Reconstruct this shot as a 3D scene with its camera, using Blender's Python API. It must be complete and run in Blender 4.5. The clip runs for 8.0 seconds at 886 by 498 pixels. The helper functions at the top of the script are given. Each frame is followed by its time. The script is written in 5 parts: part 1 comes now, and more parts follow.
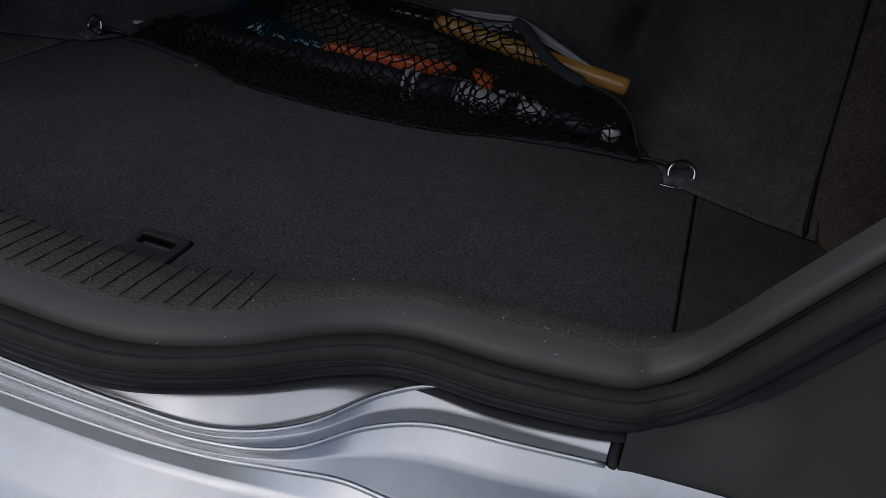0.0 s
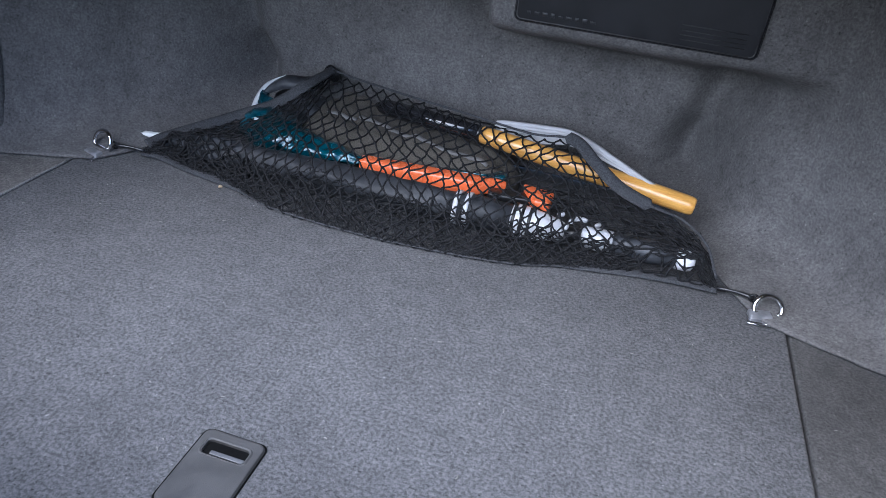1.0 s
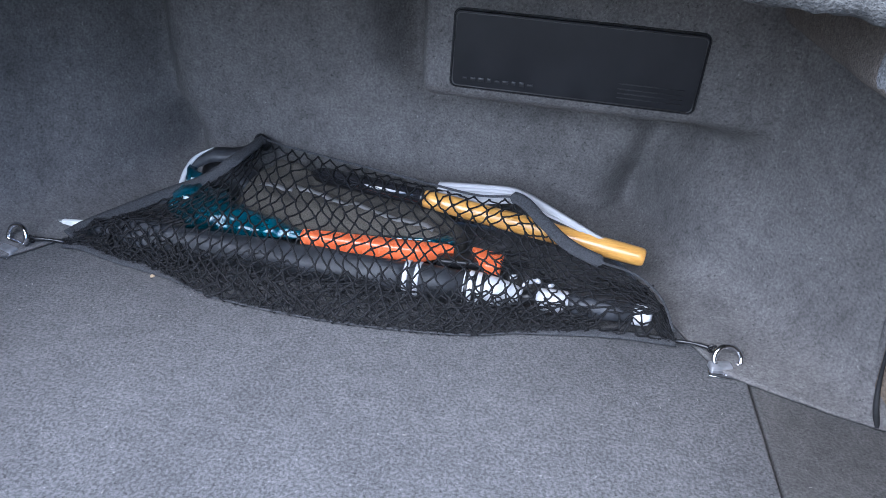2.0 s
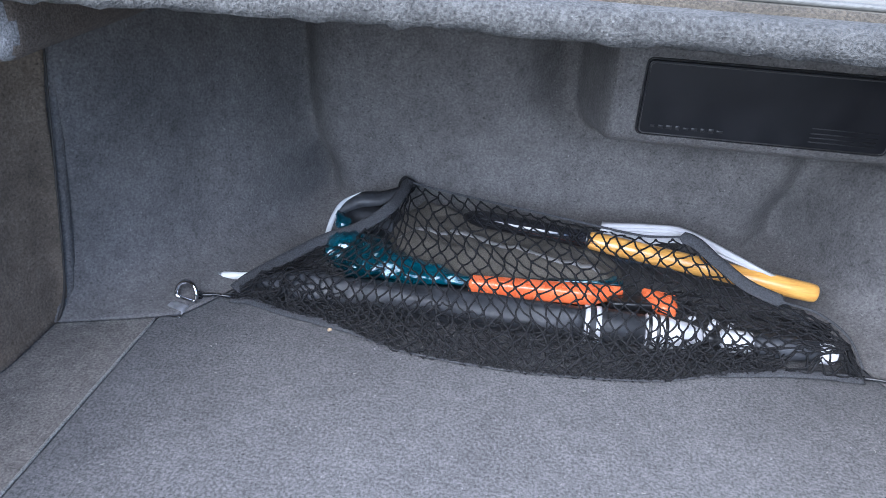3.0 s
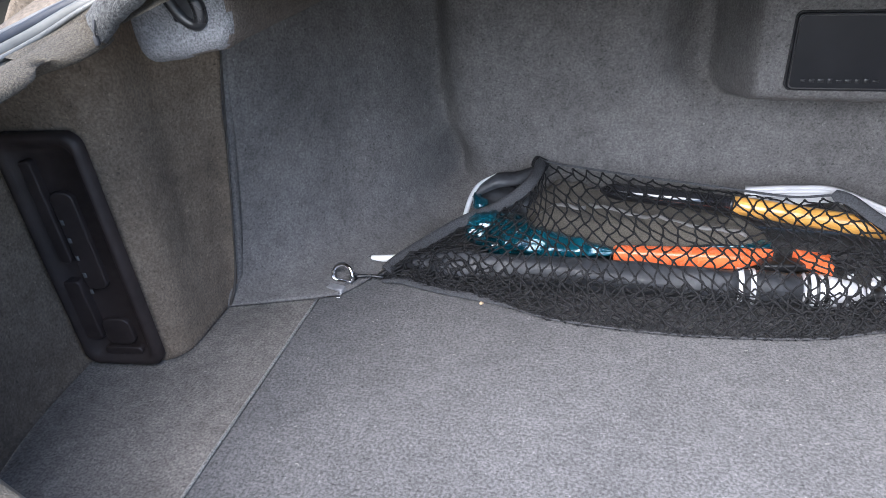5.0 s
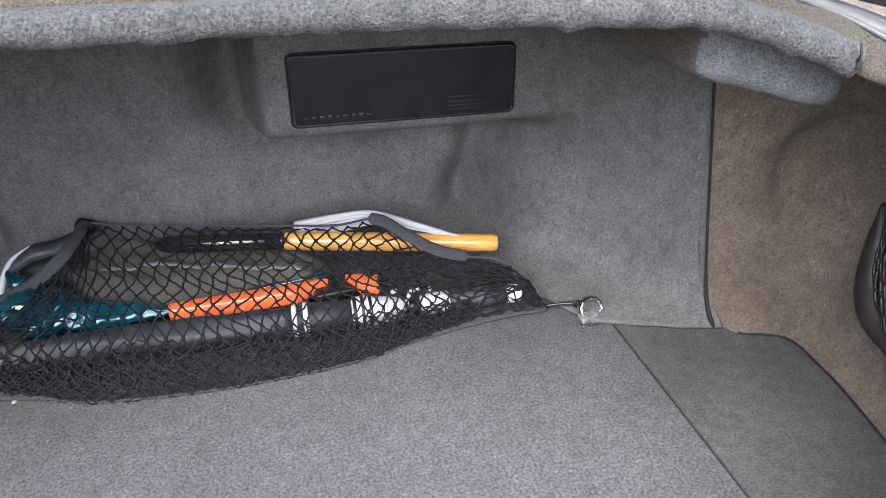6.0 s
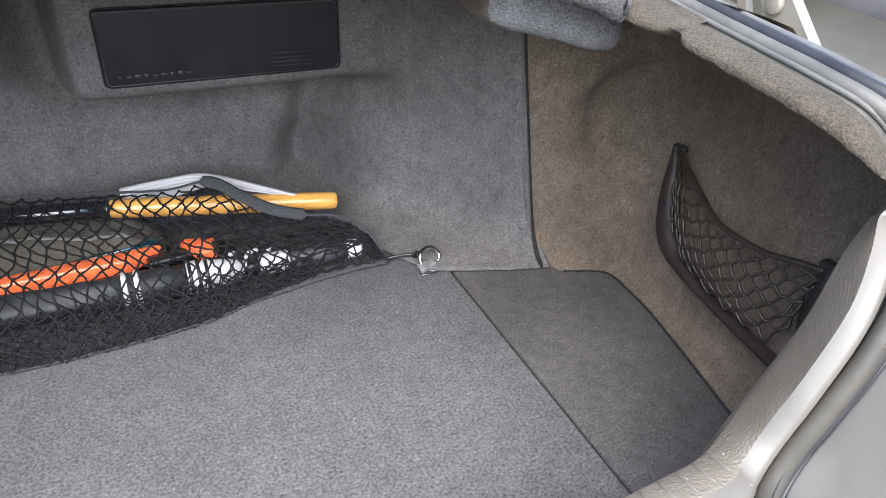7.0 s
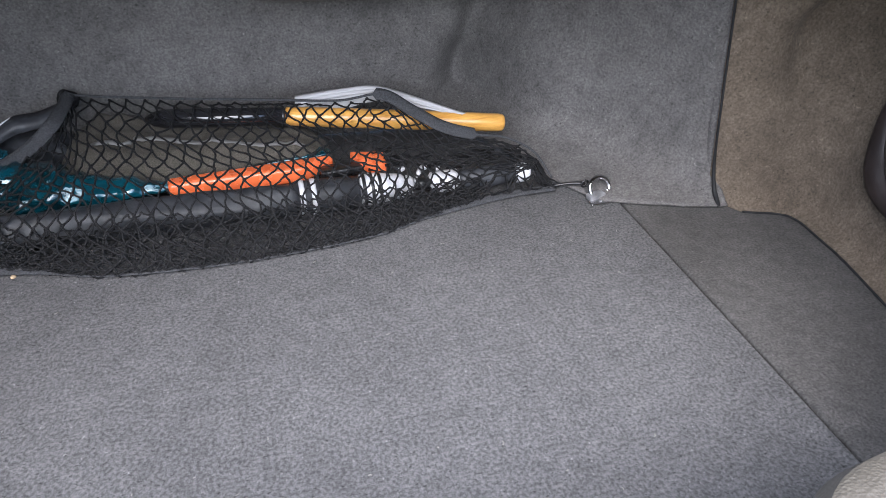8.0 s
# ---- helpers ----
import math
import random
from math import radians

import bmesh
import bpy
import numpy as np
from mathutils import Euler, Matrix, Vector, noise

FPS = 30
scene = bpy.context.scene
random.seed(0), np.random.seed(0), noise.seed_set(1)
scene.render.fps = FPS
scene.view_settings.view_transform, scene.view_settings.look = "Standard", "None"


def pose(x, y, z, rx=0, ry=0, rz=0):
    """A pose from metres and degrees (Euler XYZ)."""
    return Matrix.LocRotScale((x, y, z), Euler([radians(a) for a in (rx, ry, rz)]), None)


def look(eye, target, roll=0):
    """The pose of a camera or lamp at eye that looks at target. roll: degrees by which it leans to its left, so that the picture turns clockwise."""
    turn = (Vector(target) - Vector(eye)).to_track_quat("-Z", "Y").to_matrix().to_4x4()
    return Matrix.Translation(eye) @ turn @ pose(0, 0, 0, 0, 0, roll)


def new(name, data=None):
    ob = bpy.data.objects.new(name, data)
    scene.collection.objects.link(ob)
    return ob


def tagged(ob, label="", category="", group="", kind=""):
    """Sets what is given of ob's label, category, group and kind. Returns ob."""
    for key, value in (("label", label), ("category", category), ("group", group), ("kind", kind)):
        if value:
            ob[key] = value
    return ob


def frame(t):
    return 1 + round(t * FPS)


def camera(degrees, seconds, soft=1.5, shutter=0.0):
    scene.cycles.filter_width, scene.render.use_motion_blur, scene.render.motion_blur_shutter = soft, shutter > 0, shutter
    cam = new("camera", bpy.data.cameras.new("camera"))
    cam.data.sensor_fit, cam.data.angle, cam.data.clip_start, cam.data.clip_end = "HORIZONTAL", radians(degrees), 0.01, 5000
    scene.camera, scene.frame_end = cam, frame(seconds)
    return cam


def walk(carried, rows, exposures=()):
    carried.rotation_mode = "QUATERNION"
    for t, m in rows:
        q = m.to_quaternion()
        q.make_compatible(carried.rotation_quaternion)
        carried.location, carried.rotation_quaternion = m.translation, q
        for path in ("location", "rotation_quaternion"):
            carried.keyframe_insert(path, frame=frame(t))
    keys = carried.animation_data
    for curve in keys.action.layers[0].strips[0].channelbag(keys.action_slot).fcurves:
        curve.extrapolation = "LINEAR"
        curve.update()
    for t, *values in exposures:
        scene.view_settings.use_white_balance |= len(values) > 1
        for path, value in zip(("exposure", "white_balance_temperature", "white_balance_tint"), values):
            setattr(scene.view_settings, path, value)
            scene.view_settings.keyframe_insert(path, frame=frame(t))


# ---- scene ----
cam = camera(65.0, 8.0, 0.3)
PATH = [
    (0, (0.417, -0.837, 0.394), (-0.081, 0.735, -0.737), 6.2),
    (0.2, (0.374, -0.815, 0.424), (-0.079, 0.784, -0.689), 6.8),
    (0.5, (0.312, -0.765, 0.45), (-0.126, 0.858, -0.633), 6.6),
    (1, (0.244, -0.746, 0.458), (-0.164, 0.9, -0.604), 6.4),
    (1.2, (0.257, -0.73, 0.475), (-0.124, 0.927, -0.578), 6.1),
    (2.3, (0.138, -0.693, 0.501), (-0.07, 1.034, -0.486), 4.2),
    (2.5, (0.068, -0.696, 0.51), (-0.127, 1.03, -0.482), 4.1),
    (3, (-0.03, -0.703, 0.539), (-0.244, 1.011, -0.467), 3.1),
    (3.5, (-0.064, -0.725, 0.531), (-0.338, 0.984, -0.471), 0.4),
    (4, (-0.122, -0.749, 0.526), (-0.503, 0.939, -0.477), -2.2),
    (4.2, (-0.128, -0.756, 0.53), (-0.595, 0.903, -0.485), -3.5),
    (5.3, (-0.078, -0.765, 0.51), (-0.465, 0.937, -0.467), -3.5),
    (5.5, (-0.007, -0.733, 0.526), (-0.202, 0.988, -0.473), -3.0),
    (5.7, (0.043, -0.732, 0.514), (0.077, 1.033, -0.432), -1.9),
    (6, (0.082, -0.724, 0.532), (0.481, 0.982, -0.433), -0.3),
    (6.2, (0.103, -0.736, 0.522), (0.685, 0.936, -0.414), 0.6),
    (6.5, (0.115, -0.748, 0.529), (0.91, 0.82, -0.425), 1.8),
    (6.6, (0.125, -0.757, 0.517), (0.948, 0.806, -0.424), 1.7),
    (7, (0.12, -0.765, 0.525), (0.845, 0.785, -0.511), 2.2),
    (7.2, (0.085, -0.742, 0.511), (0.785, 0.799, -0.553), 2.6),
    (7.5, (0.045, -0.719, 0.492), (0.622, 0.831, -0.633), 2.3),
    (8, (0.008, -0.717, 0.482), (0.508, 0.827, -0.687), 2.4),
]
EXPOSURES = [(0.0, -1.87, 5620, 10), (0.2, -1.22, 5330, 10), (0.5, 0.33, 5150, 14), (0.8, 1.51, 5270, 10), (1.0, 1.81, 5220, 10), (2.5, 2.3, 5080, 10), (3.0, 2.43, 5230, 10), (3.5, 2.53, 5530, 10), (4.0, 2.68, 5680, 10), (5.5, 2.54, 5800, 10), (6.0, 2.35, 5900, 10), (6.5, 2.37, 6000, 10), (8.0, 2.07, 5830, 10)]
walk(cam, [(t, look(eye, target, roll)) for t, eye, target, roll in PATH], EXPOSURES)

# ---- daylight ----
world = bpy.data.worlds.new("world")
scene.world = world
world.use_nodes = True
wn = world.node_tree.nodes
sky = wn.new("ShaderNodeTexSky")
sky.sky_type = "NISHITA"
sky.sun_disc = False
SUN_ELEV, SUN_AZ = 52.0, 200.0          # height, and bearing clockwise from +y (the car's nose)
sky.sun_elevation, sky.sun_rotation = radians(SUN_ELEV), radians(SUN_AZ)
sky.dust_density = 3.0
world.node_tree.links.new(sky.outputs[0], wn["Background"].inputs[0])
wn["Background"].inputs[1].default_value = 0.12
sun = new("sun", bpy.data.lights.new("sun", "SUN"))
sun.data.energy, sun.data.angle, sun.data.color = 2.0, radians(84.0), (1.0, 0.95, 0.88)
sd = Vector((math.sin(radians(SUN_AZ)) * math.cos(radians(SUN_ELEV)),
             math.cos(radians(SUN_AZ)) * math.cos(radians(SUN_ELEV)), math.sin(radians(SUN_ELEV))))
sun.matrix_world = look(sd * 20, (0, 0, 0))


# ---- materials ----
def base_mat(name, rough, metal=0.0, spec=0.5):
    m = bpy.data.materials.new(name)
    m.use_nodes = True
    p = m.node_tree.nodes["Principled BSDF"]
    p.inputs["Roughness"].default_value = rough
    p.inputs["Metallic"].default_value = metal
    p.inputs["Specular IOR Level"].default_value = spec
    return m, m.node_tree.nodes, m.node_tree.links, p


def noise_node(nodes, links, scale, detail=2.0, rough=0.5, stretch=None):
    tc = nodes.new("ShaderNodeTexCoord")
    n = nodes.new("ShaderNodeTexNoise")
    n.inputs["Scale"].default_value, n.inputs["Detail"].default_value, n.inputs["Roughness"].default_value = scale, detail, rough
    if stretch:
        mp = nodes.new("ShaderNodeMapping")
        mp.inputs["Scale"].default_value = stretch
        links.new(tc.outputs["Object"], mp.inputs[0])
        links.new(mp.outputs[0], n.inputs["Vector"])
    else:
        links.new(tc.outputs["Object"], n.inputs["Vector"])
    return n.outputs["Fac"]


def ramp_node(nodes, links, fac, lo, hi, a=0.35, b=0.65):
    r = nodes.new("ShaderNodeValToRGB")
    r.color_ramp.elements[0].position, r.color_ramp.elements[1].position = a, b
    r.color_ramp.elements[0].color, r.color_ramp.elements[1].color = (*lo, 1), (*hi, 1)
    links.new(fac, r.inputs[0])
    return r.outputs[0]


def mix_node(nodes, links, a, b, fac, kind="MULTIPLY"):
    x = nodes.new("ShaderNodeMix")
    x.data_type, x.blend_type = "RGBA", kind
    x.inputs["Factor"].default_value = fac
    links.new(a, x.inputs["A"])
    links.new(b, x.inputs["B"])
    return x.outputs["Result"]


def bump_node(nodes, links, fac, p, strength, dist, before=None):
    b = nodes.new("ShaderNodeBump")
    b.inputs["Strength"].default_value, b.inputs["Distance"].default_value = strength, dist
    links.new(fac, b.inputs["Height"])
    if before:
        links.new(before, b.inputs["Normal"])
    links.new(b.outputs[0], p.inputs["Normal"])
    return b.outputs[0]


def carpet(name, col, contrast=0.35, stain=0.25, grain=420.0, bump=0.5, fuzz=None, blot=0.14, brush=None, speck=0.3):
    """Needle-felt carpet: fibre speckle, stray dark and pale fibres, wear blotches, fine relief."""
    m, n, l, p = base_mat(name, 0.95, 0.0, 0.15)
    lo = tuple(c * (1 - contrast) for c in col)
    hi = tuple(min(1, c * (1 + contrast)) for c in col)
    fine = noise_node(n, l, grain, 3.0, 0.65, fuzz)
    c1 = ramp_node(n, l, fine, lo, hi, 0.36, 0.64)
    big = noise_node(n, l, 7.0, 4.0, 0.6)
    c2 = ramp_node(n, l, big, (1 - stain,) * 3, (1.0,) * 3, 0.3, 0.62)
    mid = noise_node(n, l, 60.0, 3.0, 0.6, brush)
    c3 = ramp_node(n, l, mid, (1 - blot,) * 3, (1 + 0.5 * blot,) * 3, 0.3, 0.7)
    c = mix_node(n, l, mix_node(n, l, c1, c2, 1.0), c3, 1.0)
    dark = ramp_node(n, l, noise_node(n, l, 0.62 * grain, 2.0, 0.7, (1.0, 1.6, 1.3)), (1.0,) * 3, (1 - speck,) * 3, 0.62, 0.70)
    pale = ramp_node(n, l, noise_node(n, l, 0.55 * grain, 2.0, 0.7, (1.5, 1.0, 1.2)), (1.0,) * 3, (1 + 1.3 * speck,) * 3, 0.65, 0.73)
    c = mix_node(n, l, mix_node(n, l, c, dark, 1.0), pale, 1.0)
    l.new(c, p.inputs["Base Color"])
    p.inputs["Sheen Weight"].default_value = 0.04
    p.inputs["Sheen Roughness"].default_value = 0.6
    one = bump_node(n, l, mid, p, 0.25, 0.003)
    bump_node(n, l, fine, p, bump, 0.0016, one)
    return m


def plastic(name, col, rough, grain=0.0, strength=0.3, spec=0.5, vary=0.2, scale=25.0, patchy=0.2):
    m, n, l, p = base_mat(name, rough, 0.0, spec)
    f = noise_node(n, l, scale, 4.0, 0.6)
    l.new(ramp_node(n, l, f, tuple(c * (1 - vary) for c in col), tuple(min(1, c * (1 + vary)) for c in col)), p.inputs["Base Color"])
    l.new(ramp_node(n, l, noise_node(n, l, scale * 2.3, 3.0), (rough * (1 - patchy),) * 3, (min(1, rough * (1 + patchy)),) * 3), p.inputs["Roughness"])
    if grain:
        bump_node(n, l, noise_node(n, l, grain, 2.0, 0.5), p, strength, 0.0012)
    return m


def metal(name, col, rough, vary=0.1):
    m, n, l, p = base_mat(name, rough, 1.0)
    f = noise_node(n, l, 60.0, 3.0)
    l.new(ramp_node(n, l, f, tuple(c * (1 - vary) for c in col), col), p.inputs["Base Color"])
    l.new(ramp_node(n, l, noise_node(n, l, 140.0, 2.0), (rough * 0.7,) * 3, (rough * 1.3,) * 3), p.inputs["Roughness"])
    return m


M_FLOOR = carpet("floor_carpet", (0.096, 0.094, 0.096), 0.40, 0.20, 310.0, 1.0, None, 0.18, None, 0.62)
M_FLOORSIDE = carpet("side_floor_carpet", (0.084, 0.080, 0.077), 0.30, 0.30, 340.0, 0.9, None, 0.22, None, 0.45)
# left strip's carpet, its colour lightened to make up for light it misses
M_FLOORLEFT = carpet("left_floor_carpet", (0.156, 0.143, 0.132), 0.36, 0.34, 340.0, 0.9, None, 0.26, None, 0.5)
M_WALL = carpet("seatback_carpet", (0.137, 0.130, 0.127), 0.25, 0.28, 320.0, 0.6, None, 0.18, (1.0, 1.0, 0.8), 0.42)
M_SIDE = carpet("side_carpet", (0.150, 0.120, 0.091), 0.25, 0.32, 320.0, 0.6, None, 0.20, (1.0, 1.0, 0.8), 0.42)
M_FELT = carpet("edge_felt", (0.064, 0.054, 0.040), 0.42, 0.25, 560.0, 1.2)
M_DECKFELT = carpet("shelf_felt", (0.071, 0.070, 0.067), 0.42, 0.25, 420.0, 1.6, None, 0.3, None, 0.5)
M_FRAY = carpet("frayed_edge", (0.200, 0.196, 0.190), 0.5, 0.3, 500.0, 0.8)
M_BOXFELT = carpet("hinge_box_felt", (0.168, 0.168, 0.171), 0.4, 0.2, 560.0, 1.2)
M_BOXSIDE = carpet("hinge_box_shaded_felt", (0.112, 0.094, 0.078), 0.35, 0.25, 480.0, 1.0)
M_DARK = plastic("dark_gap", (0.012, 0.012, 0.013), 0.8)
M_BLACKGLOSS = plastic("cover_black", (0.010, 0.010, 0.012), 0.36, 900.0, 0.06, 0.25, 0.25, 12.0)
M_TRAY = plastic("tray_black", (0.024, 0.018, 0.017), 0.56, 600.0, 0.15, 0.32)
M_HANDLE = plastic("handle_grey", (0.048, 0.046, 0.045), 0.6, 1200.0, 0.2)


def grained_mat():
    """Leather-grained moulded plastic."""
    m, n, l, p = base_mat("sill_plastic", 0.40, 0.0, 0.7)
    f = noise_node(n, l, 30.0, 4.0, 0.6)
    l.new(ramp_node(n, l, f, (0.124, 0.108, 0.085), (0.154, 0.136, 0.108)), p.inputs["Base Color"])
    v = n.new("ShaderNodeTexVoronoi")
    v.inputs["Scale"].default_value = 420.0
    tc = n.new("ShaderNodeTexCoord")
    l.new(tc.outputs["Object"], v.inputs["Vector"])
    first = bump_node(n, l, noise_node(n, l, 160.0, 2.0, 0.5), p, 0.25, 0.0012)
    bump_node(n, l, v.outputs["Distance"], p, 0.5, 0.0010, first)
    return m


M_SILL = grained_mat()
M_RIMTRIM = plastic("rim_plastic", (0.082, 0.080, 0.072), 0.5, 330.0, 0.6, 0.45, 0.15, 20.0)
M_RUBBER = plastic("rubber_seal", (0.022, 0.022, 0.024), 0.45, 300.0, 0.1, 0.4, 0.3)
M_SEALGREY = plastic("seal_carrier", (0.080, 0.075, 0.064), 0.5, 300.0, 0.1, 0.4, 0.2)
M_SEALTAUPE = plastic("taupe_rubber_seal", (0.050, 0.046, 0.038), 0.6, 500.0, 0.15, 0.3, 0.15, 30.0)
M_EDGEGREY = plastic("blue_grey_edge", (0.088, 0.086, 0.080), 0.5, 300.0, 0.05, 0.5, 0.2)
M_GREYRUBBER = plastic("grey_rubber_seal", (0.085, 0.082, 0.072), 0.5, 300.0, 0.1, 0.4, 0.2)
M_TAILBACK = plastic("tail_moulding", (0.062, 0.060, 0.054), 0.55, 500.0, 0.06, 0.25, 0.1, 8.0)
M_NET = plastic("net_cord", (0.016, 0.016, 0.017), 0.85, 900.0, 0.8, 0.10, 0.85, 700.0)
M_WEB = plastic("webbing", (0.054, 0.055, 0.059), 0.85, 1500.0, 0.8, 0.12, 0.35, 500.0)
M_CHROME = metal("chrome", (0.75, 0.75, 0.77), 0.12)
M_STEEL = metal("zinc_steel", (0.55, 0.55, 0.56), 0.3, 0.25)
M_ZINC = plastic("dull_zinc", (0.170, 0.170, 0.178), 0.35, 0, 0, 0.7, 0.3, 90.0)
M_SILVER = plastic("silver_coating", (0.64, 0.64, 0.67), 0.25, 0, 0, 0.7, 0.1)
M_WHITE = plastic("white_plastic", (0.72, 0.72, 0.70), 0.35, 0, 0, 0.5, 0.06)
M_ORANGE = plastic("orange_plastic", (0.95, 0.19, 0.06), 0.27, 300.0, 0.05, 0.9, 0.12)
M_BLACKCLOTH = plastic("black_cloth", (0.034, 0.036, 0.041), 0.50, 700.0, 0.25, 0.4, 0.35, 60.0)
M_GLOSSBLACK = plastic("gloss_black", (0.014, 0.014, 0.016), 0.1, 0, 0, 0.8)
M_BLACKPL = plastic("black_plastic", (0.015, 0.015, 0.016), 0.3, 0, 0, 0.5)
M_TAUPE = carpet("taupe_cloth", (0.105, 0.094, 0.078), 0.3, 0.3, 700.0, 0.4)
M_PIPE = plastic("grey_piping", (0.182, 0.176, 0.171), 0.6, 900.0, 0.3)
M_PAPER = plastic("paper", (0.445, 0.438, 0.446), 0.7, 200.0, 0.1, 0.2, 0.05)
M_CRUMB = plastic("crumb", (0.360, 0.270, 0.170), 0.9)
M_GROUND = plastic("concrete", (0.30, 0.29, 0.275), 0.9, 120.0, 0.8, 0.3, 0.4, 9.0)


def paint_mat():
    m, n, l, p = base_mat("silver_paint", 0.27, 0.70)
    f = noise_node(n, l, 2400.0, 1.0)
    c1 = ramp_node(n, l, f, (0.84, 0.84, 0.845), (0.93, 0.93, 0.935))
    c2 = ramp_node(n, l, noise_node(n, l, 18.0, 4.0, 0.65), (0.8, 0.79, 0.77), (1, 1, 1), 0.25, 0.6)
    l.new(mix_node(n, l, c1, c2, 1.0), p.inputs["Base Color"])
    p.inputs["Coat Weight"].default_value = 0.6
    p.inputs["Coat Roughness"].default_value = 0.08
    return m


def wood_mat():
    m, n, l, p = base_mat("varnished_wood", 0.3, 0.0, 0.5)
    g = noise_node(n, l, 26.0, 4.0, 0.6, (1.0, 9.0, 9.0))
    c1 = ramp_node(n, l, g, (0.60, 0.28, 0.055), (0.82, 0.46, 0.11), 0.3, 0.7)
    g2 = noise_node(n, l, 120.0, 3.0, 0.6, (0.6, 12.0, 12.0))
    c2 = ramp_node(n, l, g2, (0.78,) * 3, (1.0,) * 3, 0.3, 0.6)
    l.new(mix_node(n, l, c1, c2, 1.0), p.inputs["Base Color"])
    p.inputs["Coat Weight"].default_value = 0.5
    bump_node(n, l, g2, p, 0.1, 0.0005)
    return m


def film_mat():
    m, n, l, p = base_mat("teal_film", 0.14, 0.25, 0.8)
    f = noise_node(n, l, 22.0, 4.0, 0.6)
    l.new(ramp_node(n, l, f, (0.002, 0.022, 0.034), (0.009, 0.105, 0.150), 0.3, 0.7), p.inputs["Base Color"])
    p.inputs["Coat Weight"].default_value = 1.0
    p.inputs["Coat Roughness"].default_value = 0.05
    v = n.new("ShaderNodeTexVoronoi")
    v.inputs["Scale"].default_value = 60.0
    tc = n.new("ShaderNodeTexCoord")
    mp = n.new("ShaderNodeMapping")
    mp.inputs["Scale"].default_value = (0.28, 1.0, 1.2)
    l.new(tc.outputs["Object"], mp.inputs["Vector"])
    l.new(mp.outputs["Vector"], v.inputs["Vector"])
    bump_node(n, l, v.outputs["Distance"], p, 0.8, 0.006)
    return m


M_BEAD = metal("crease_highlight", (0.95, 0.95, 0.94), 0.35)
M_PAINT, M_WOOD, M_FILM = paint_mat(), wood_mat(), film_mat()


# ---- mesh helpers ----
def mesh_from(name, verts, faces, material, smooth=True):
    me = bpy.data.meshes.new(name)
    me.from_pydata([tuple(v) for v in verts], [], faces)
    bm = bmesh.new()
    bm.from_mesh(me)
    bmesh.ops.recalc_face_normals(bm, faces=bm.faces)
    bm.to_mesh(me)
    bm.free()
    me.materials.append(material)
    if smooth:
        me.polygons.foreach_set("use_smooth", [True] * len(me.polygons))
    return me


def part(name, me, parent, label=""):
    ob = new(name, me)
    ob.parent = parent
    if label:
        ob["label"] = label
    return ob


def thing(name, label, category, at=(0, 0, 0), group="", kind=""):
    ob = new(name)
    ob.empty_display_size = 0.02
    ob.location = at
    return tagged(ob, label, category, group, kind)


def moved(me, at):
    """Shift mesh data so that an object standing at 'at' shows it in its place."""
    me.transform(Matrix.Translation(-Vector(at)))
    return me


def spline(pts, n):
    """Catmull-Rom curve through the points, n+1 samples evenly spread in parameter."""
    P = [Vector(p) for p in pts]
    P = [P[0] * 2 - P[1]] + P + [P[-1] * 2 - P[-2]]
    out = []
    segs = len(P) - 3
    for k in range(n + 1):
        s = min(k * segs / n, segs - 1e-9)
        i, f = int(s), s - int(s)
        a, b, c, d = P[i], P[i + 1], P[i + 2], P[i + 3]
        out.append(0.5 * ((2 * b) + (c - a) * f + (2 * a - 5 * b + 4 * c - d) * f * f + (3 * b - a - 3 * c + d) * f ** 3))
    return out


def even(pts, n):
    """Resample a polyline to n+1 points at even arc length."""
    P = [Vector(p) for p in pts]
    d = [0.0]
    for a, b in zip(P, P[1:]):
        d.append(d[-1] + (b - a).length)
    out, j = [], 0
    for k in range(n + 1):
        s = d[-1] * k / n
        while j < len(P) - 2 and d[j + 1] < s:
            j += 1
        f = (s - d[j]) / max(d[j + 1] - d[j], 1e-9)
        out.append(P[j].lerp(P[j + 1], min(max(f, 0), 1)))
    return out


def loft(name, rails, material, closed=False, smooth=True):
    """A skin across rails (lists of points of equal length)."""
    n = len(rails[0])
    verts = [p for r in rails for p in r]
    faces = []
    m = len(rails)
    for j in range(m if closed else m - 1):
        k = (j + 1) % m
        for i in range(n - 1):
            faces.append((j * n + i, j * n + i + 1, k * n + i + 1, k * n + i))
    return mesh_from(name, verts, faces, material, smooth)


def tube_data(pts, radius, sides=6, cap=True, flat=1.0, up=(0, 0, 1)):
    """Vertices and faces of a tube; radius a number or a list; flat squeezes it along its own normal."""
    P = [Vector(p) for p in pts]
    n = len(P)
    R = radius if isinstance(radius, (list, tuple)) else [radius] * n
    verts, faces = [], []
    ref = Vector(up)
    for i in range(n):
        t = (P[min(i + 1, n - 1)] - P[max(i - 1, 0)]).normalized()
        a = t.cross(ref)
        if a.length < 1e-4:
            a = t.cross(Vector((0, 1, 0)))
        a.normalize()
        b = a.cross(t).normalized()
        for k in range(sides):
            w = 2 * math.pi * (k + 0.5) / sides
            verts.append(P[i] + R[i] * (math.cos(w) * a + flat * math.sin(w) * b))
    for i in range(n - 1):
        for k in range(sides):
            k2 = (k + 1) % sides
            faces.append((i * sides + k, i * sides + k2, (i + 1) * sides + k2, (i + 1) * sides + k))
    if cap:
        faces.append(tuple(range(sides))[::-1])
        faces.append(tuple(range((n - 1) * sides, n * sides)))
    return verts, faces


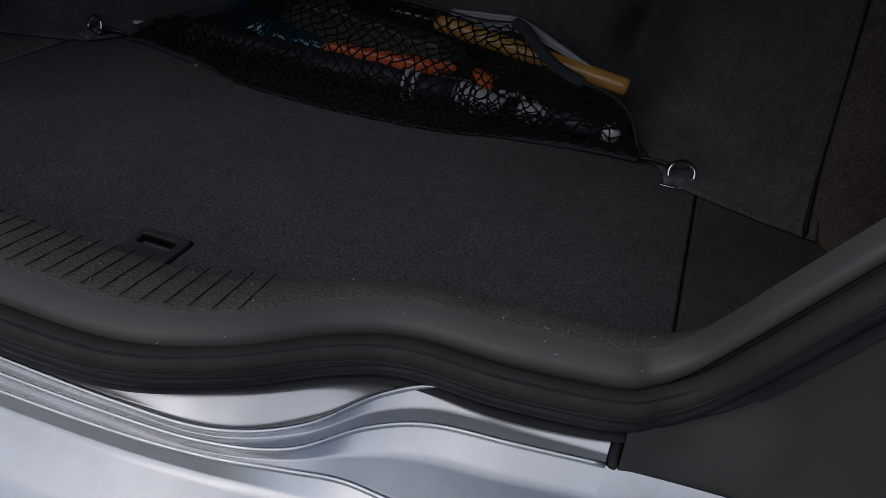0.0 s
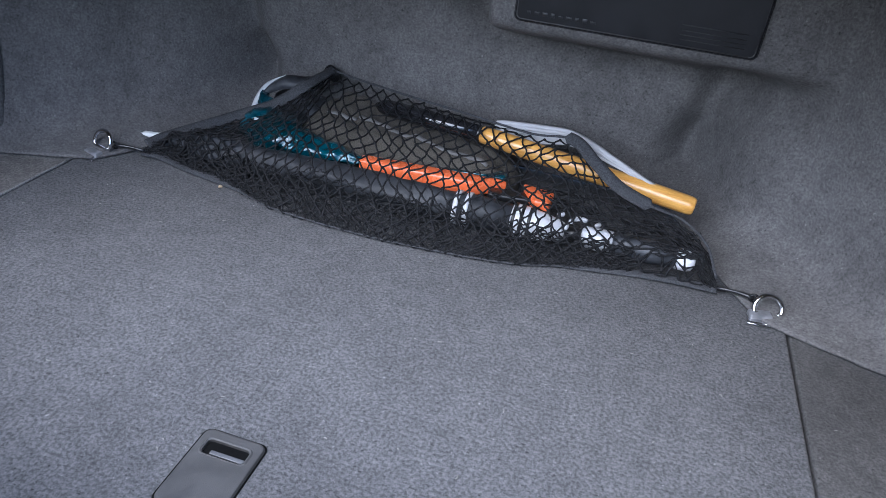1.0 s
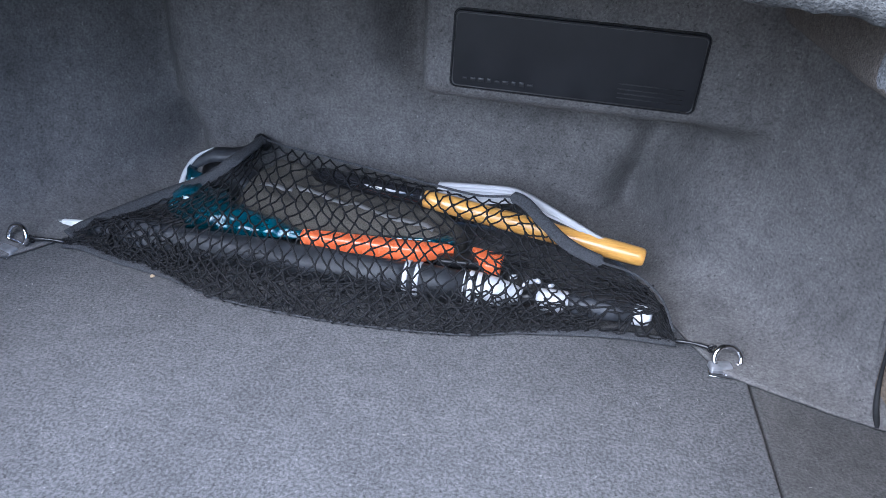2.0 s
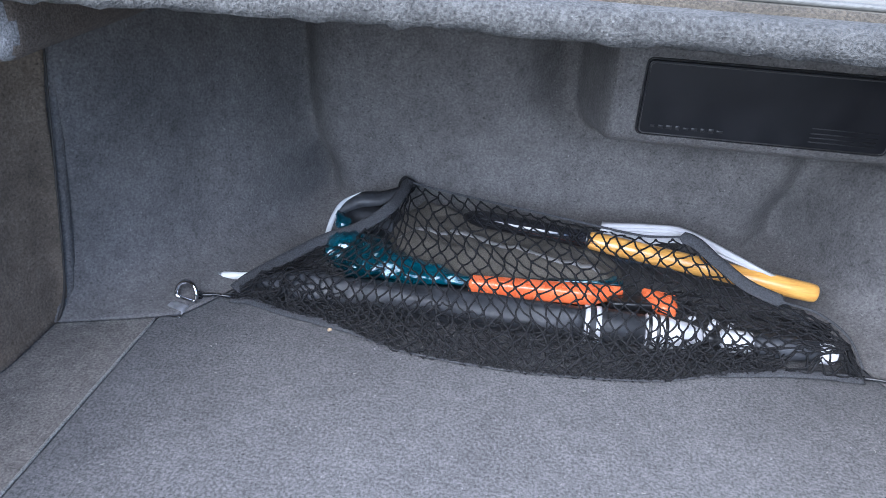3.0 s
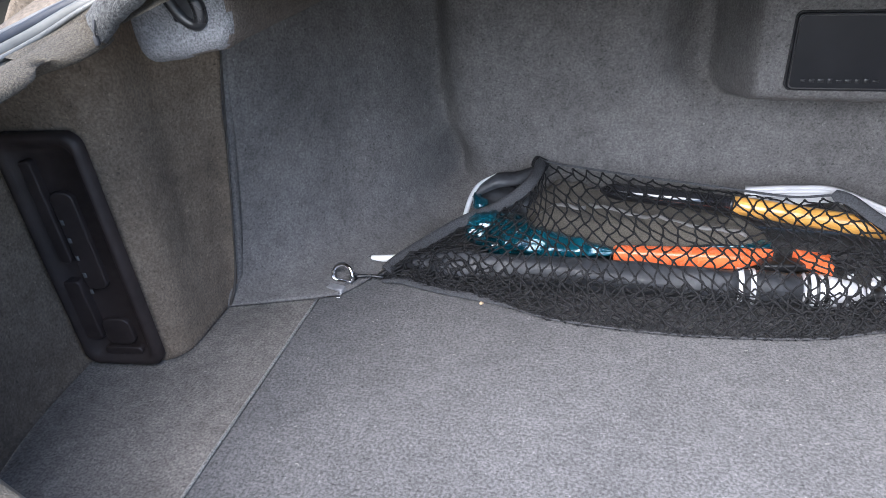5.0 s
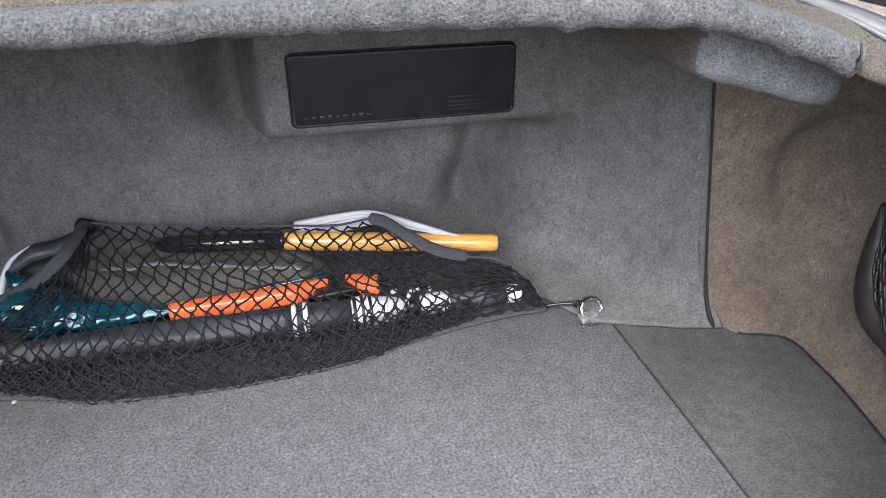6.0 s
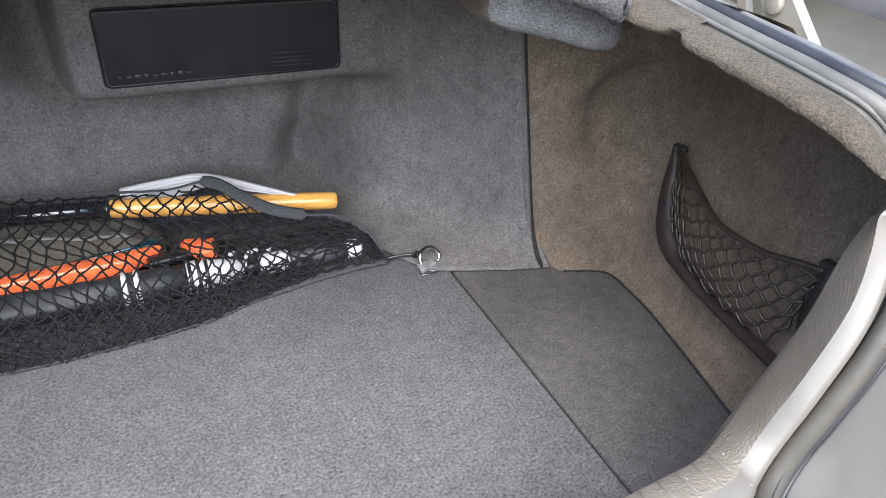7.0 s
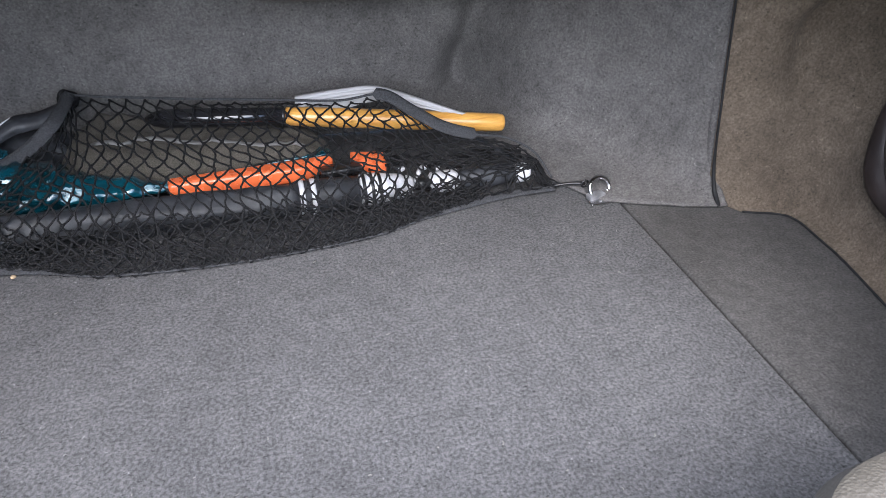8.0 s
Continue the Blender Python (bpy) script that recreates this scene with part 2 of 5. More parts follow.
def tube(name, pts, radius, material, sides=10, flat=1.0, up=(0, 0, 1)):
    v, f = tube_data(pts, radius, sides, True, flat, up)
    return mesh_from(name, v, f, material)


def joined(name, items, material, smooth=True):
    verts, faces = [], []
    for v, f in items:
        o = len(verts)
        verts += v
        faces += [tuple(i + o for i in q) for q in f]
    me = bpy.data.meshes.new(name)
    me.from_pydata([tuple(v) for v in verts], [], faces)
    me.materials.append(material)
    if smooth:
        me.polygons.foreach_set("use_smooth", [True] * len(me.polygons))
    return me


def rounded(name, size, bevel, material, at=(0, 0, 0), rot=None, segs=3):
    """A box with rounded edges."""
    bm = bmesh.new()
    bmesh.ops.create_cube(bm, size=1.0)
    bmesh.ops.scale(bm, vec=size, verts=bm.verts)
    bmesh.ops.bevel(bm, geom=bm.edges[:], offset=bevel, segments=segs, affect="EDGES", profile=0.5)
    if rot is not None:
        bmesh.ops.transform(bm, matrix=rot, verts=bm.verts)
    bmesh.ops.translate(bm, vec=at, verts=bm.verts)
    me = bpy.data.meshes.new(name)
    bm.to_mesh(me)
    bm.free()
    me.materials.append(material)
    me.polygons.foreach_set("use_smooth", [True] * len(me.polygons))
    return me


def slab(name, outline, z0, z1, material, bevel=0.0, segs=2):
    """A flat plate of a given outline (list of x, y) between two heights."""
    bm = bmesh.new()
    vs = [bm.verts.new((x, y, z1)) for x, y in outline]
    top = bm.faces.new(vs)
    if top.normal.z < 0:
        top.normal_flip()
    r = bmesh.ops.extrude_face_region(bm, geom=[top])
    low = [v for v in r["geom"] if isinstance(v, bmesh.types.BMVert)]
    bmesh.ops.translate(bm, vec=(0, 0, z0 - z1), verts=low)
    bmesh.ops.recalc_face_normals(bm, faces=bm.faces)
    if bevel:
        rim = [e for e in bm.edges if all(abs(v.co.z - z1) < 1e-6 for v in e.verts) and e.is_manifold]
        bmesh.ops.bevel(bm, geom=rim, offset=bevel, segments=segs, affect="EDGES", profile=0.5)
    me = bpy.data.meshes.new(name)
    bm.to_mesh(me)
    bm.free()
    me.materials.append(material)
    return me


def sstep(x, a, b):
    f = min(max((x - a) / (b - a), 0.0), 1.0)
    return f * f * (3 - 2 * f)


def lerp_table(table, x):
    for (a, va), (b, vb) in zip(table, table[1:]):
        if x <= b:
            return va + (vb - va) * max(0.0, min(1.0, (x - a) / (b - a)))
    return table[-1][1]


def soft_table(table, x, w=0.012):
    return (lerp_table(table, x - w) + 2 * lerp_table(table, x) + lerp_table(table, x + w)) / 4


def mirror(pts):
    return [(-p[0], p[1], p[2]) for p in pts]


# ---- seat-back wall: one moulded carpet sheet ----
PLAN = [(0.0, 0.262), (0.315, 0.262), (0.345, 0.248), (0.378, 0.212), (0.41, 0.178), (0.47, 0.130), (0.502, 0.085), (0.55, 0.020), (0.60, -0.050)]
JOINT = [(0.0, 0.245), (0.30, 0.240), (0.35, 0.18), (0.40, 0.05), (0.44, -0.025), (0.476, -0.044), (0.525, -0.058), (0.60, -0.083)]


def wall_y(x, z):
    ax = abs(x)
    b = soft_table(PLAN, ax + 0.10 * z * sstep(ax, 0.44, 0.54))
    lean = 0.12 * (1 - sstep(ax, 0.33, 0.42))
    y = b - lean * z
    # dent beside each wheel house
    c = 0.348 + 0.026 * sstep(z, 0.07, 0.21)
    deep = ((0.080 if x < 0 else 0.072) - 0.004 * sstep(z, 0.13, 0.18)) * (1 - 0.30 * math.exp(-((z - 0.145) / 0.030) ** 2)) * sstep(z, 0.012, 0.05) + 0.006 * sstep(z, 0.2, 0.3)
    y += deep * math.exp(-((ax - c) / ((0.030 if x < 0 else 0.037) + 0.004 * sstep(z, 0.12, 0.2) if ax < c else 0.040 + 0.020 * sstep(z, 0.12, 0.25))) ** 2)
    y -= 0.022 * math.exp(-((ax - 0.445) / 0.045) ** 2 - ((z - 0.10) / 0.055) ** 2)
    y -= 0.004 * math.exp(-((ax - 0.30) / 0.05) ** 2) * sstep(z, 0.02, 0.06)
    # the sheet runs back under the shelf corners
    y += 0.07 * sstep(z, 0.30, 0.42) * sstep(ax, 0.35, 0.44) * (1 - sstep(ax, 0.50, 0.57))
    # hollow beside and below the changer housing
    y += 0.062 * math.exp(-((x - 0.010) / 0.042) ** 2) * sstep(z, 0.17, 0.25)
    y += 0.022 * math.exp(-((z - 0.195) / 0.034) ** 2) * sstep(x, -0.01, 0.06) * (1 - sstep(x, 0.26, 0.33))
    # housing of the changer cover, running out to the right as a ledge
    if x > 0:
        am = sstep(x, 0.028, 0.064) * (1 - sstep(x, 0.42, 0.58)) * sstep(z, 0.196, 0.250)
        y += am * (min(0.110, b - 0.014) - y)
    # flange at the foot
    y += (soft_table(JOINT, ax) - y) * math.exp(-z / 0.022)
    soft = 1.0 if x < 0.05 or x > 0.4 or z < 0.24 else 0.15
    y += 0.004 * soft * noise.noise((x * 9, z * 9, 1.3)) + 0.0015 * noise.noise((x * 30, z * 30, 4.1))
    return y


def seat_wall():
    xs = [-0.594 + 1.200 * i / 420 for i in range(421)]
    zs = [0.445 * (k / 96) ** 1.35 for k in range(97)]
    def lean(x, z):
        return x - math.copysign(0.11 * z * sstep(abs(x), 0.48, 0.594), x)
    def tuck(x, z):
        return 0.014 * sstep(abs(x), 0.578 if x < 0 else 0.584, 0.600) * sstep(z, 0.03, 0.10)
    verts = [(lean(x, z), wall_y(lean(x, z), z) + tuck(x, z), z + 0.0015) for z in zs for x in xs]
    n = len(xs)
    faces = [(k * n + i, k * n + i + 1, (k + 1) * n + i + 1, (k + 1) * n + i) for k in range(len(zs) - 1) for i in range(n - 1)]
    me = mesh_from("wall_front", verts, faces, M_WALL)
    ob = new("wall_front", me)
    so = ob.modifiers.new("thick", "SOLIDIFY")
    so.thickness, so.offset = 0.004, -1.0
    return tagged(ob, "moulded grey carpet seat-back wall of a car boot", "wall", kind="structure")


seat_wall()


# ---- side walls ----
def right_side():
    plan = [(0.588, -0.054), (0.594, -0.060), (0.604, -0.066), (0.635, -0.078), (0.668, -0.090), (0.692, -0.108), (0.702, -0.136), (0.700, -0.18),
            (0.696, -0.216), (0.678, -0.31), (0.658, -0.41), (0.630, -0.52), (0.60, -0.62)]
    path = even(spline([(x, y, 0) for x, y in plan], 160), 170)
    nz = 70
    verts = []
    for k in range(nz + 1):
        s = 0.0
        for i, p in enumerate(path):
            if i:
                s += (p - path[i - 1]).length
            q = path[max(i - 1, 0)], path[min(i + 1, len(path) - 1)]
            t = (q[1] - q[0]).normalized()
            out = Vector((-t.y, t.x, 0))
            if out.dot(Vector((0.62, 0.2, 0)) - p + Vector((0.3, 0.3, 0))) < 0:
                out = -out
            z = (0.345 + 0.095 * sstep(p.y, -0.30, -0.20) * (1 - sstep(abs(p.x), 0.60, 0.70))) * k / nz
            # arched recess over the wheel house
            top = 0.300 - 0.62 * max(0.0, 0.15 - s) ** 1.6 * 4.0
            rec = sstep(top - z, -0.020, 0.018) * sstep(s, 0.03, 0.075) * sstep(z, 0.10, 0.24)
            off = 0.027 * rec + 0.05 * z * sstep(s, 0.03, 0.12)
            off -= 0.022 * math.exp(-z / 0.012) * sstep(s, 0.0, 0.05)
            off += 0.003 * noise.noise((s * 10, z * 10, 7.7))
            v = p + out * off
            near = 1 - sstep(s, 0.0, 0.06)
            verts.append((v.x + 0.006 * near - 0.11 * z * near, v.y + 0.07 * z * near, z + 0.0015))
    n = len(path)
    faces = [(k * n + i, k * n + i + 1, (k + 1) * n + i + 1, (k + 1) * n + i) for k in range(nz) for i in range(n - 1)]
    ob = new("wall_right", mesh_from("wall_right", verts, faces, M_SIDE))
    so = ob.modifiers.new("thick", "SOLIDIFY")
    so.thickness, so.offset = 0.004, 1.0
    foot = even(spline([Vector(v) + Vector((-0.0012, 0, 0)) for v in verts[12:n - 4:4]], 120), 120)
    crease = new("seam_floor_right", tube("seam_floor_right", foot, 0.0015, M_DARK, 6))
    tagged(crease, "dark crease where the side lining meets the floor strip", "seam", kind="structure")
    return tagged(ob, "brownish grey carpet side lining with an arched recess", "wall", kind="structure")


def left_side():
    plan = [(-0.588, -0.054), (-0.593, -0.060), (-0.597, -0.072), (-0.597, -0.10), (-0.596, -0.150), (-0.598, -0.172), (-0.608, -0.187), (-0.625, -0.193),
            (-0.66, -0.198), (-0.695, -0.203), (-0.706, -0.212), (-0.707, -0.235), (-0.700, -0.31), (-0.685, -0.38), (-0.655, -0.50), (-0.62, -0.62)]
    path = even(spline([(x, y, 0) for x, y in plan], 200), 190)
    nz = 60
    verts = []
    for k in range(nz + 1):
        for i, p in enumerate(path):
            z = (0.345 + 0.095 * sstep(p.y, -0.30, -0.20) * (1 - sstep(abs(p.x), 0.60, 0.70))) * k / nz
            x = p.x - 0.05 * z * sstep(-p.y, 0.15, 0.22)
            y = p.y - 0.02 * z * sstep(-p.y, 0.12, 0.18)
            foot = 0.012 * math.exp(-z / 0.01)
            w = 0.003 * noise.noise((p.x * 10, p.y * 10, z * 10 + 3.0))
            near = 1 - sstep(-p.y, 0.045, 0.12)
            verts.append((x + foot * 0.6 + w + 0.11 * z * near, y - foot * 0.3 + w + 0.07 * z * near, z + 0.0015))
    n = len(path)
    faces = [(k * n + i, k * n + i + 1, (k + 1) * n + i + 1, (k + 1) * n + i) for k in range(nz) for i in range(n - 1)]
    ob = new("wall_left", mesh_from("wall_left", verts, faces, M_SIDE))
    so = ob.modifiers.new("thick", "SOLIDIFY")
    so.thickness, so.offset = 0.004, -1.0
    return tagged(ob, "brownish grey carpet side lining with a boxed pillar", "wall", kind="structure")


right_side()
left_side()

M_SEAM = plastic("dark_seam", (0.045, 0.040, 0.036), 0.8)
# dark seams where the side linings meet the seat-back sheet
for sx, nm in ((1, "seam_right"), (-1, "seam_left")):
    pts = [((0.0062 if sx > 0 else 0.003) + sx * (0.588 - 0.11 * z), -0.0575 + 0.07 * z - 0.026 * math.exp(-z / 0.02), z) for z in [0.003 + 0.40 * i / 24 for i in range(25)]]
    ob = new(nm, tube(nm, pts, [(0.0034 if sx > 0 else 0.0022) - (0.0019 if sx > 0 else 0.0010) * min(1, i / 5) for i in range(25)], M_DARK if sx > 0 else M_SEAM, 6))
    tagged(ob, "narrow dark seam between two carpet linings", "seam", kind="structure")
    back = [(x + sx * 0.0085, y + 0.015, z) for x, y, z in pts]
    part("backing", tube("backing", back, 0.0115, M_WALL, 8), ob)

# ---- floor ----
sub = new("floor_pan", slab("floor_pan", [(-0.72, -0.66), (0.72, -0.66), (0.72, 0.32), (-0.72, 0.32)], -0.03, -0.012, M_DARK))
tagged(sub, "dark metal floor pan under the carpet boards", "floor", kind="structure")


def board(name, x0, x1, y0, y1, label, material=M_FLOOR):
    bm_me = slab(name, [(x0, y0), (x1, y0), (x1, y1), (x0, y1)], -0.012, 0.0, material, 0.0036, 3)
    return tagged(new(name, bm_me), label, "floor", kind="structure")


board("floor_main", -0.4752, 0.4735, -0.64, 0.31, "grey needle-felt carpet board over the spare wheel")
board("floor_right", 0.4765, 0.72, -0.64, 0.10, "darker grey carpet floor strip beside the main board", M_FLOORSIDE)
board("floor_left", -0.72, -0.4762, -0.64, 0.10, "worn grey-brown carpet floor strip, its colour lightened for missing light", M_FLOORLEFT)
edge = [(-0.4757, -0.64 + 0.6 * i / 30, 0.0006 + 0.0004 * math.sin(i * 1.7)) for i in range(31)]
tagged(new("trim_seam", tube("trim_seam", edge, 0.0021, M_FRAY, 6)), "pale frayed edge of the floor board", "seam", kind="structure")

# ---- ceiling under the parcel shelf ----
ceil_pts = [(-0.60, -0.225), (0.60, -0.225), (0.72, -0.20), (0.72, 0.30), (-0.72, 0.30), (-0.72, -0.20)]
tagged(new("ceiling", slab("ceiling", ceil_pts, 0.442, 0.452, M_SIDE)), "dark carpeted underside of the parcel shelf", "ceiling", kind="structure")

# ---- rim of the boot opening ----
EDGE_R = [(0.0, -0.266, 0.440), (0.10, -0.268, 0.440), (0.20, -0.274, 0.440), (0.30, -0.284, 0.437), (0.37, -0.291, 0.434), (0.41, -0.297, 0.424), (0.445, -0.300, 0.412), (0.471, -0.300, 0.403), (0.488, -0.301, 0.396)]
EDGE_L = [(-0.487, -0.301, 0.404), (-0.470, -0.300, 0.419), (-0.453, -0.299, 0.430), (-0.430, -0.297, 0.438), (-0.37, -0.291, 0.441), (-0.30, -0.284, 0.441), (-0.20, -0.274, 0.440), (-0.10, -0.268, 0.440)]
deck_lo = spline(EDGE_L + EDGE_R, 160)


def shifted(rail, dx, dy, dz, jit=0.0, key=0.0):
    out = []
    for p in rail:
        s = 1 if p.x > 0 else -1
        w = min(1.0, abs(p.x) / 0.45)
        j = jit * noise.noise((p.x * 55, p.y * 55, key)) + 0.6 * jit * noise.noise((p.x * 160, p.y * 160, key + 3))
        out.append(Vector((p.x + s * dx * w ** 4, p.y + dy, p.z + dz + j)))
    return out


def deck_lip():
    rails = [shifted(deck_lo, 0.02, 0.06, 0.004), shifted(deck_lo, 0.0, 0.006, -0.002, 0.0028, 1), shifted(deck_lo, 0.0, 0.0, 0.0, 0.0042, 2),
             shifted(deck_lo, 0.002, -0.003, 0.006, 0.0015, 3), shifted(deck_lo, 0.006, -0.001, 0.014, 0.001, 4), shifted(deck_lo, 0.010, 0.004, 0.019), shifted(deck_lo, 0.03, 0.05, 0.020)]
    ob = new("trim_deck", loft("trim_deck", rails, M_DECKFELT))
    return tagged(ob, "fuzzy light grey felt edge of the parcel shelf", "trim", kind="structure")


deck_lip()

# inner line of the drain channel, from the top of the sill trim round to the middle of the shelf
CHANNEL = [(0.584, -0.520, 0.300), (0.562, -0.518, 0.334), (0.550, -0.503, 0.361), (0.538, -0.485, 0.378), (0.530, -0.450, 0.387), (0.532, -0.40, 0.392), (0.534, -0.35, 0.397), (0.530, -0.305, 0.405), (0.515, -0.276, 0.418), (0.485, -0.262, 0.432), (0.42, -0.258, 0.450), (0.32, -0.252, 0.458), (0.18, -0.243, 0.461), (0.0, -0.238, 0.462)]
SIDE_E = [(0.487, -0.284, 0.402), (0.490, -0.310, 0.398), (0.497, -0.345, 0.394), (0.500, -0.42, 0.385), (0.503, -0.475, 0.377), (0.512, -0.508, 0.365), (0.530, -0.518, 0.350), (0.553, -0.516, 0.339)]


def side_lip(sx, name):
    """Felt strip between the lining and the drain channel, narrowing to nothing at the sill trim."""
    n = 90
    inner = even(spline(SIDE_E, 120), n)
    outer = even([p for p in spline(CHANNEL, 160)[::-1] if p.y < -0.284 and p.z > 0.336], n)
    rails = []
    for f, back, up, j in ((0.0, 0.22, -0.066, 0), (0.0, 0.10, -0.032, 0), (0.0, 0.05, -0.016, 0), (0.0, 0.006, -0.004, 0.001), (0.0, 0.0, 0.0, 0.0025), (0.2, 0.0, 0.004, 0.001), (0.6, 0.0, 0.006, 0.001), (0.9, 0.0, 0.004, 0.0), (1.0, 0.0, 0.001, 0.0)):
        r = []
        for i in range(n + 1):
            p = inner[i].lerp(outer[i], f)
            thin = 1 - sstep(i / n, 0.80, 1.0)
            jj = j * noise.noise((p.y * 70, f * 9, sx)) + 0.7 * j * noise.noise((p.y * 210, f * 9, sx + 4))
            jj *= thin
            notch = 0.010 * math.exp(-((p.y + 0.345) / 0.012) ** 2) * (1 if f < 0.1 else 0)
            r.append(Vector((sx * (p.x + back * (0.25 + 0.75 * thin) + notch), p.y, p.z + up * thin + jj + 0.5 * notch)))
        rails.append(r)
    ob = new(name, loft(name, rails, M_FELT))
    return tagged(ob, "light grey-brown felt edge of the side opening", "trim", kind="structure")


def corner_lining(sx, name):
    """Lining that closes the corner between shelf, side felt and side wall."""
    st = ((-0.352, 0.530, 0.395), (-0.325, 0.522, 0.398), (-0.300, 0.512, 0.402), (-0.272, 0.496, 0.414), (-0.235, 0.470, 0.441), (-0.05, 0.470, 0.441))
    rails = [[Vector((sx * (x + (0.745 - x) * f), y, z + (0.334 - z) * f ** 2.2)) for y, x, z in st] for f in (0.0, 0.2, 0.45, 0.75, 1.0)]
    ob = new(name, loft(name, rails, M_SIDE))
    so = ob.modifiers.new("thick", "SOLIDIFY")
    so.thickness, so.offset = 0.003, 0.0
    return tagged(ob, "brownish grey carpet lining in the upper boot corner", "wall", kind="structure")


corner_lining(1, "wall_corner_right")
corner_lining(-1, "wall_corner_left")
side_lip(1, "trim_side_right")
side_lip(-1, "trim_side_left")


def side_clip(sx):
    """The end of the shelf felt, tucked round a small dark clip hole."""
    t = thing("felt_clip", "dark clip hole at the corner of the felt edge", "clip", (sx * 0.487, -0.303, 0.402), "felt clips")
    part("hole", rounded("hole", (0.004, 0.004, 0.008), 0.0014, M_DARK, (sx * 0.001, -0.0005, 0.004)), t)
    part("seam", tube("seam", [(0, -0.001, 0.004), (-sx * 0.001, -0.003, 0.012), (-sx * 0.001, 0.0, 0.019)], 0.0010, M_DARK, 6), t)


side_clip(1)
side_clip(-1)

# four lines along half the sill: inner edge, crest, seal seat and outer edge
SILL_A = [(0, -0.6006, 0.1603), (0.0334, -0.6006, 0.1603), (0.1254, -0.6006, 0.1603), (0.1898, -0.5978, 0.1603), (0.2312, -0.5895, 0.1603), (0.2744, -0.5684, 0.1603), (0.3094, -0.5509, 0.1603), (0.3646, -0.5426, 0.1603), (0.4198, -0.5371, 0.1603), (0.44, -0.531, 0.159), (0.459, -0.524, 0.163), (0.48, -0.517, 0.174), (0.505, -0.514, 0.203), (0.53, -0.511, 0.238), (0.553, -0.505, 0.281), (0.567, -0.506, 0.309)]
SILL_B = [(0, -0.6456, 0.1695), (0.0334, -0.6456, 0.1695), (0.1254, -0.6447, 0.1695), (0.199, -0.641, 0.1695), (0.245, -0.6245, 0.1695), (0.2873, -0.5923, 0.1695), (0.3232, -0.5757, 0.1695), (0.3738, -0.5711, 0.1695), (0.4253, -0.5647, 0.1695), (0.442, -0.5570, 0.1705), (0.456, -0.5515, 0.1800), (0.469, -0.5495, 0.1980), (0.484, -0.549, 0.223), (0.514, -0.543, 0.266), (0.538, -0.529, 0.293), (0.558, -0.513, 0.312)]
SILL_C = [(0, -0.6613, 0.1603), (0.0334, -0.6613, 0.1603), (0.1254, -0.6604, 0.1603), (0.2026, -0.6567, 0.1603), (0.2523, -0.6374, 0.1603), (0.2937, -0.6052, 0.1603), (0.3278, -0.5904, 0.1603), (0.3774, -0.5868, 0.1603), (0.4299, -0.5785, 0.1603), (0.446, -0.5705, 0.1630), (0.460, -0.5650, 0.1725), (0.473, -0.5630, 0.1905), (0.488, -0.562, 0.214), (0.517, -0.557, 0.257), (0.545, -0.543, 0.289), (0.575, -0.519, 0.312)]
SILL_D = [(0, -0.6723, 0.1511), (0.0334, -0.6723, 0.1511), (0.1254, -0.6714, 0.1511), (0.2063, -0.6659, 0.1511), (0.2569, -0.6438, 0.1511), (0.3002, -0.6162, 0.1511), (0.3333, -0.6033, 0.1511), (0.383, -0.6024, 0.1511), (0.4354, -0.5923, 0.1511), (0.456, -0.5800, 0.1515), (0.474, -0.5705, 0.1580), (0.488, -0.566, 0.172), (0.502, -0.567, 0.196), (0.528, -0.568, 0.243), (0.556, -0.56, 0.278), (0.59, -0.535, 0.305)]
SILL = list(zip(SILL_A, SILL_B, SILL_C, SILL_D))


def rail(col, a=0, b=None):
    return [s[col] for s in SILL[a:b]]


def full(col, n=220, last=None):
    r = rail(col, 0, last)
    # the left rim stands a little further out
    left = [(-x - 0.016 * sstep(z, 0.158, 0.19), y - 0.004 * sstep(z, 0.158, 0.19), z) for x, y, z in r]
    return spline(left[::-1] + r[1:], n)


def off(rail_pts, dy, dz, dx=0.0):
    return [Vector((p.x + (dx if p.x > 0 else -dx), p.y + dy, p.z + dz)) for p in rail_pts]


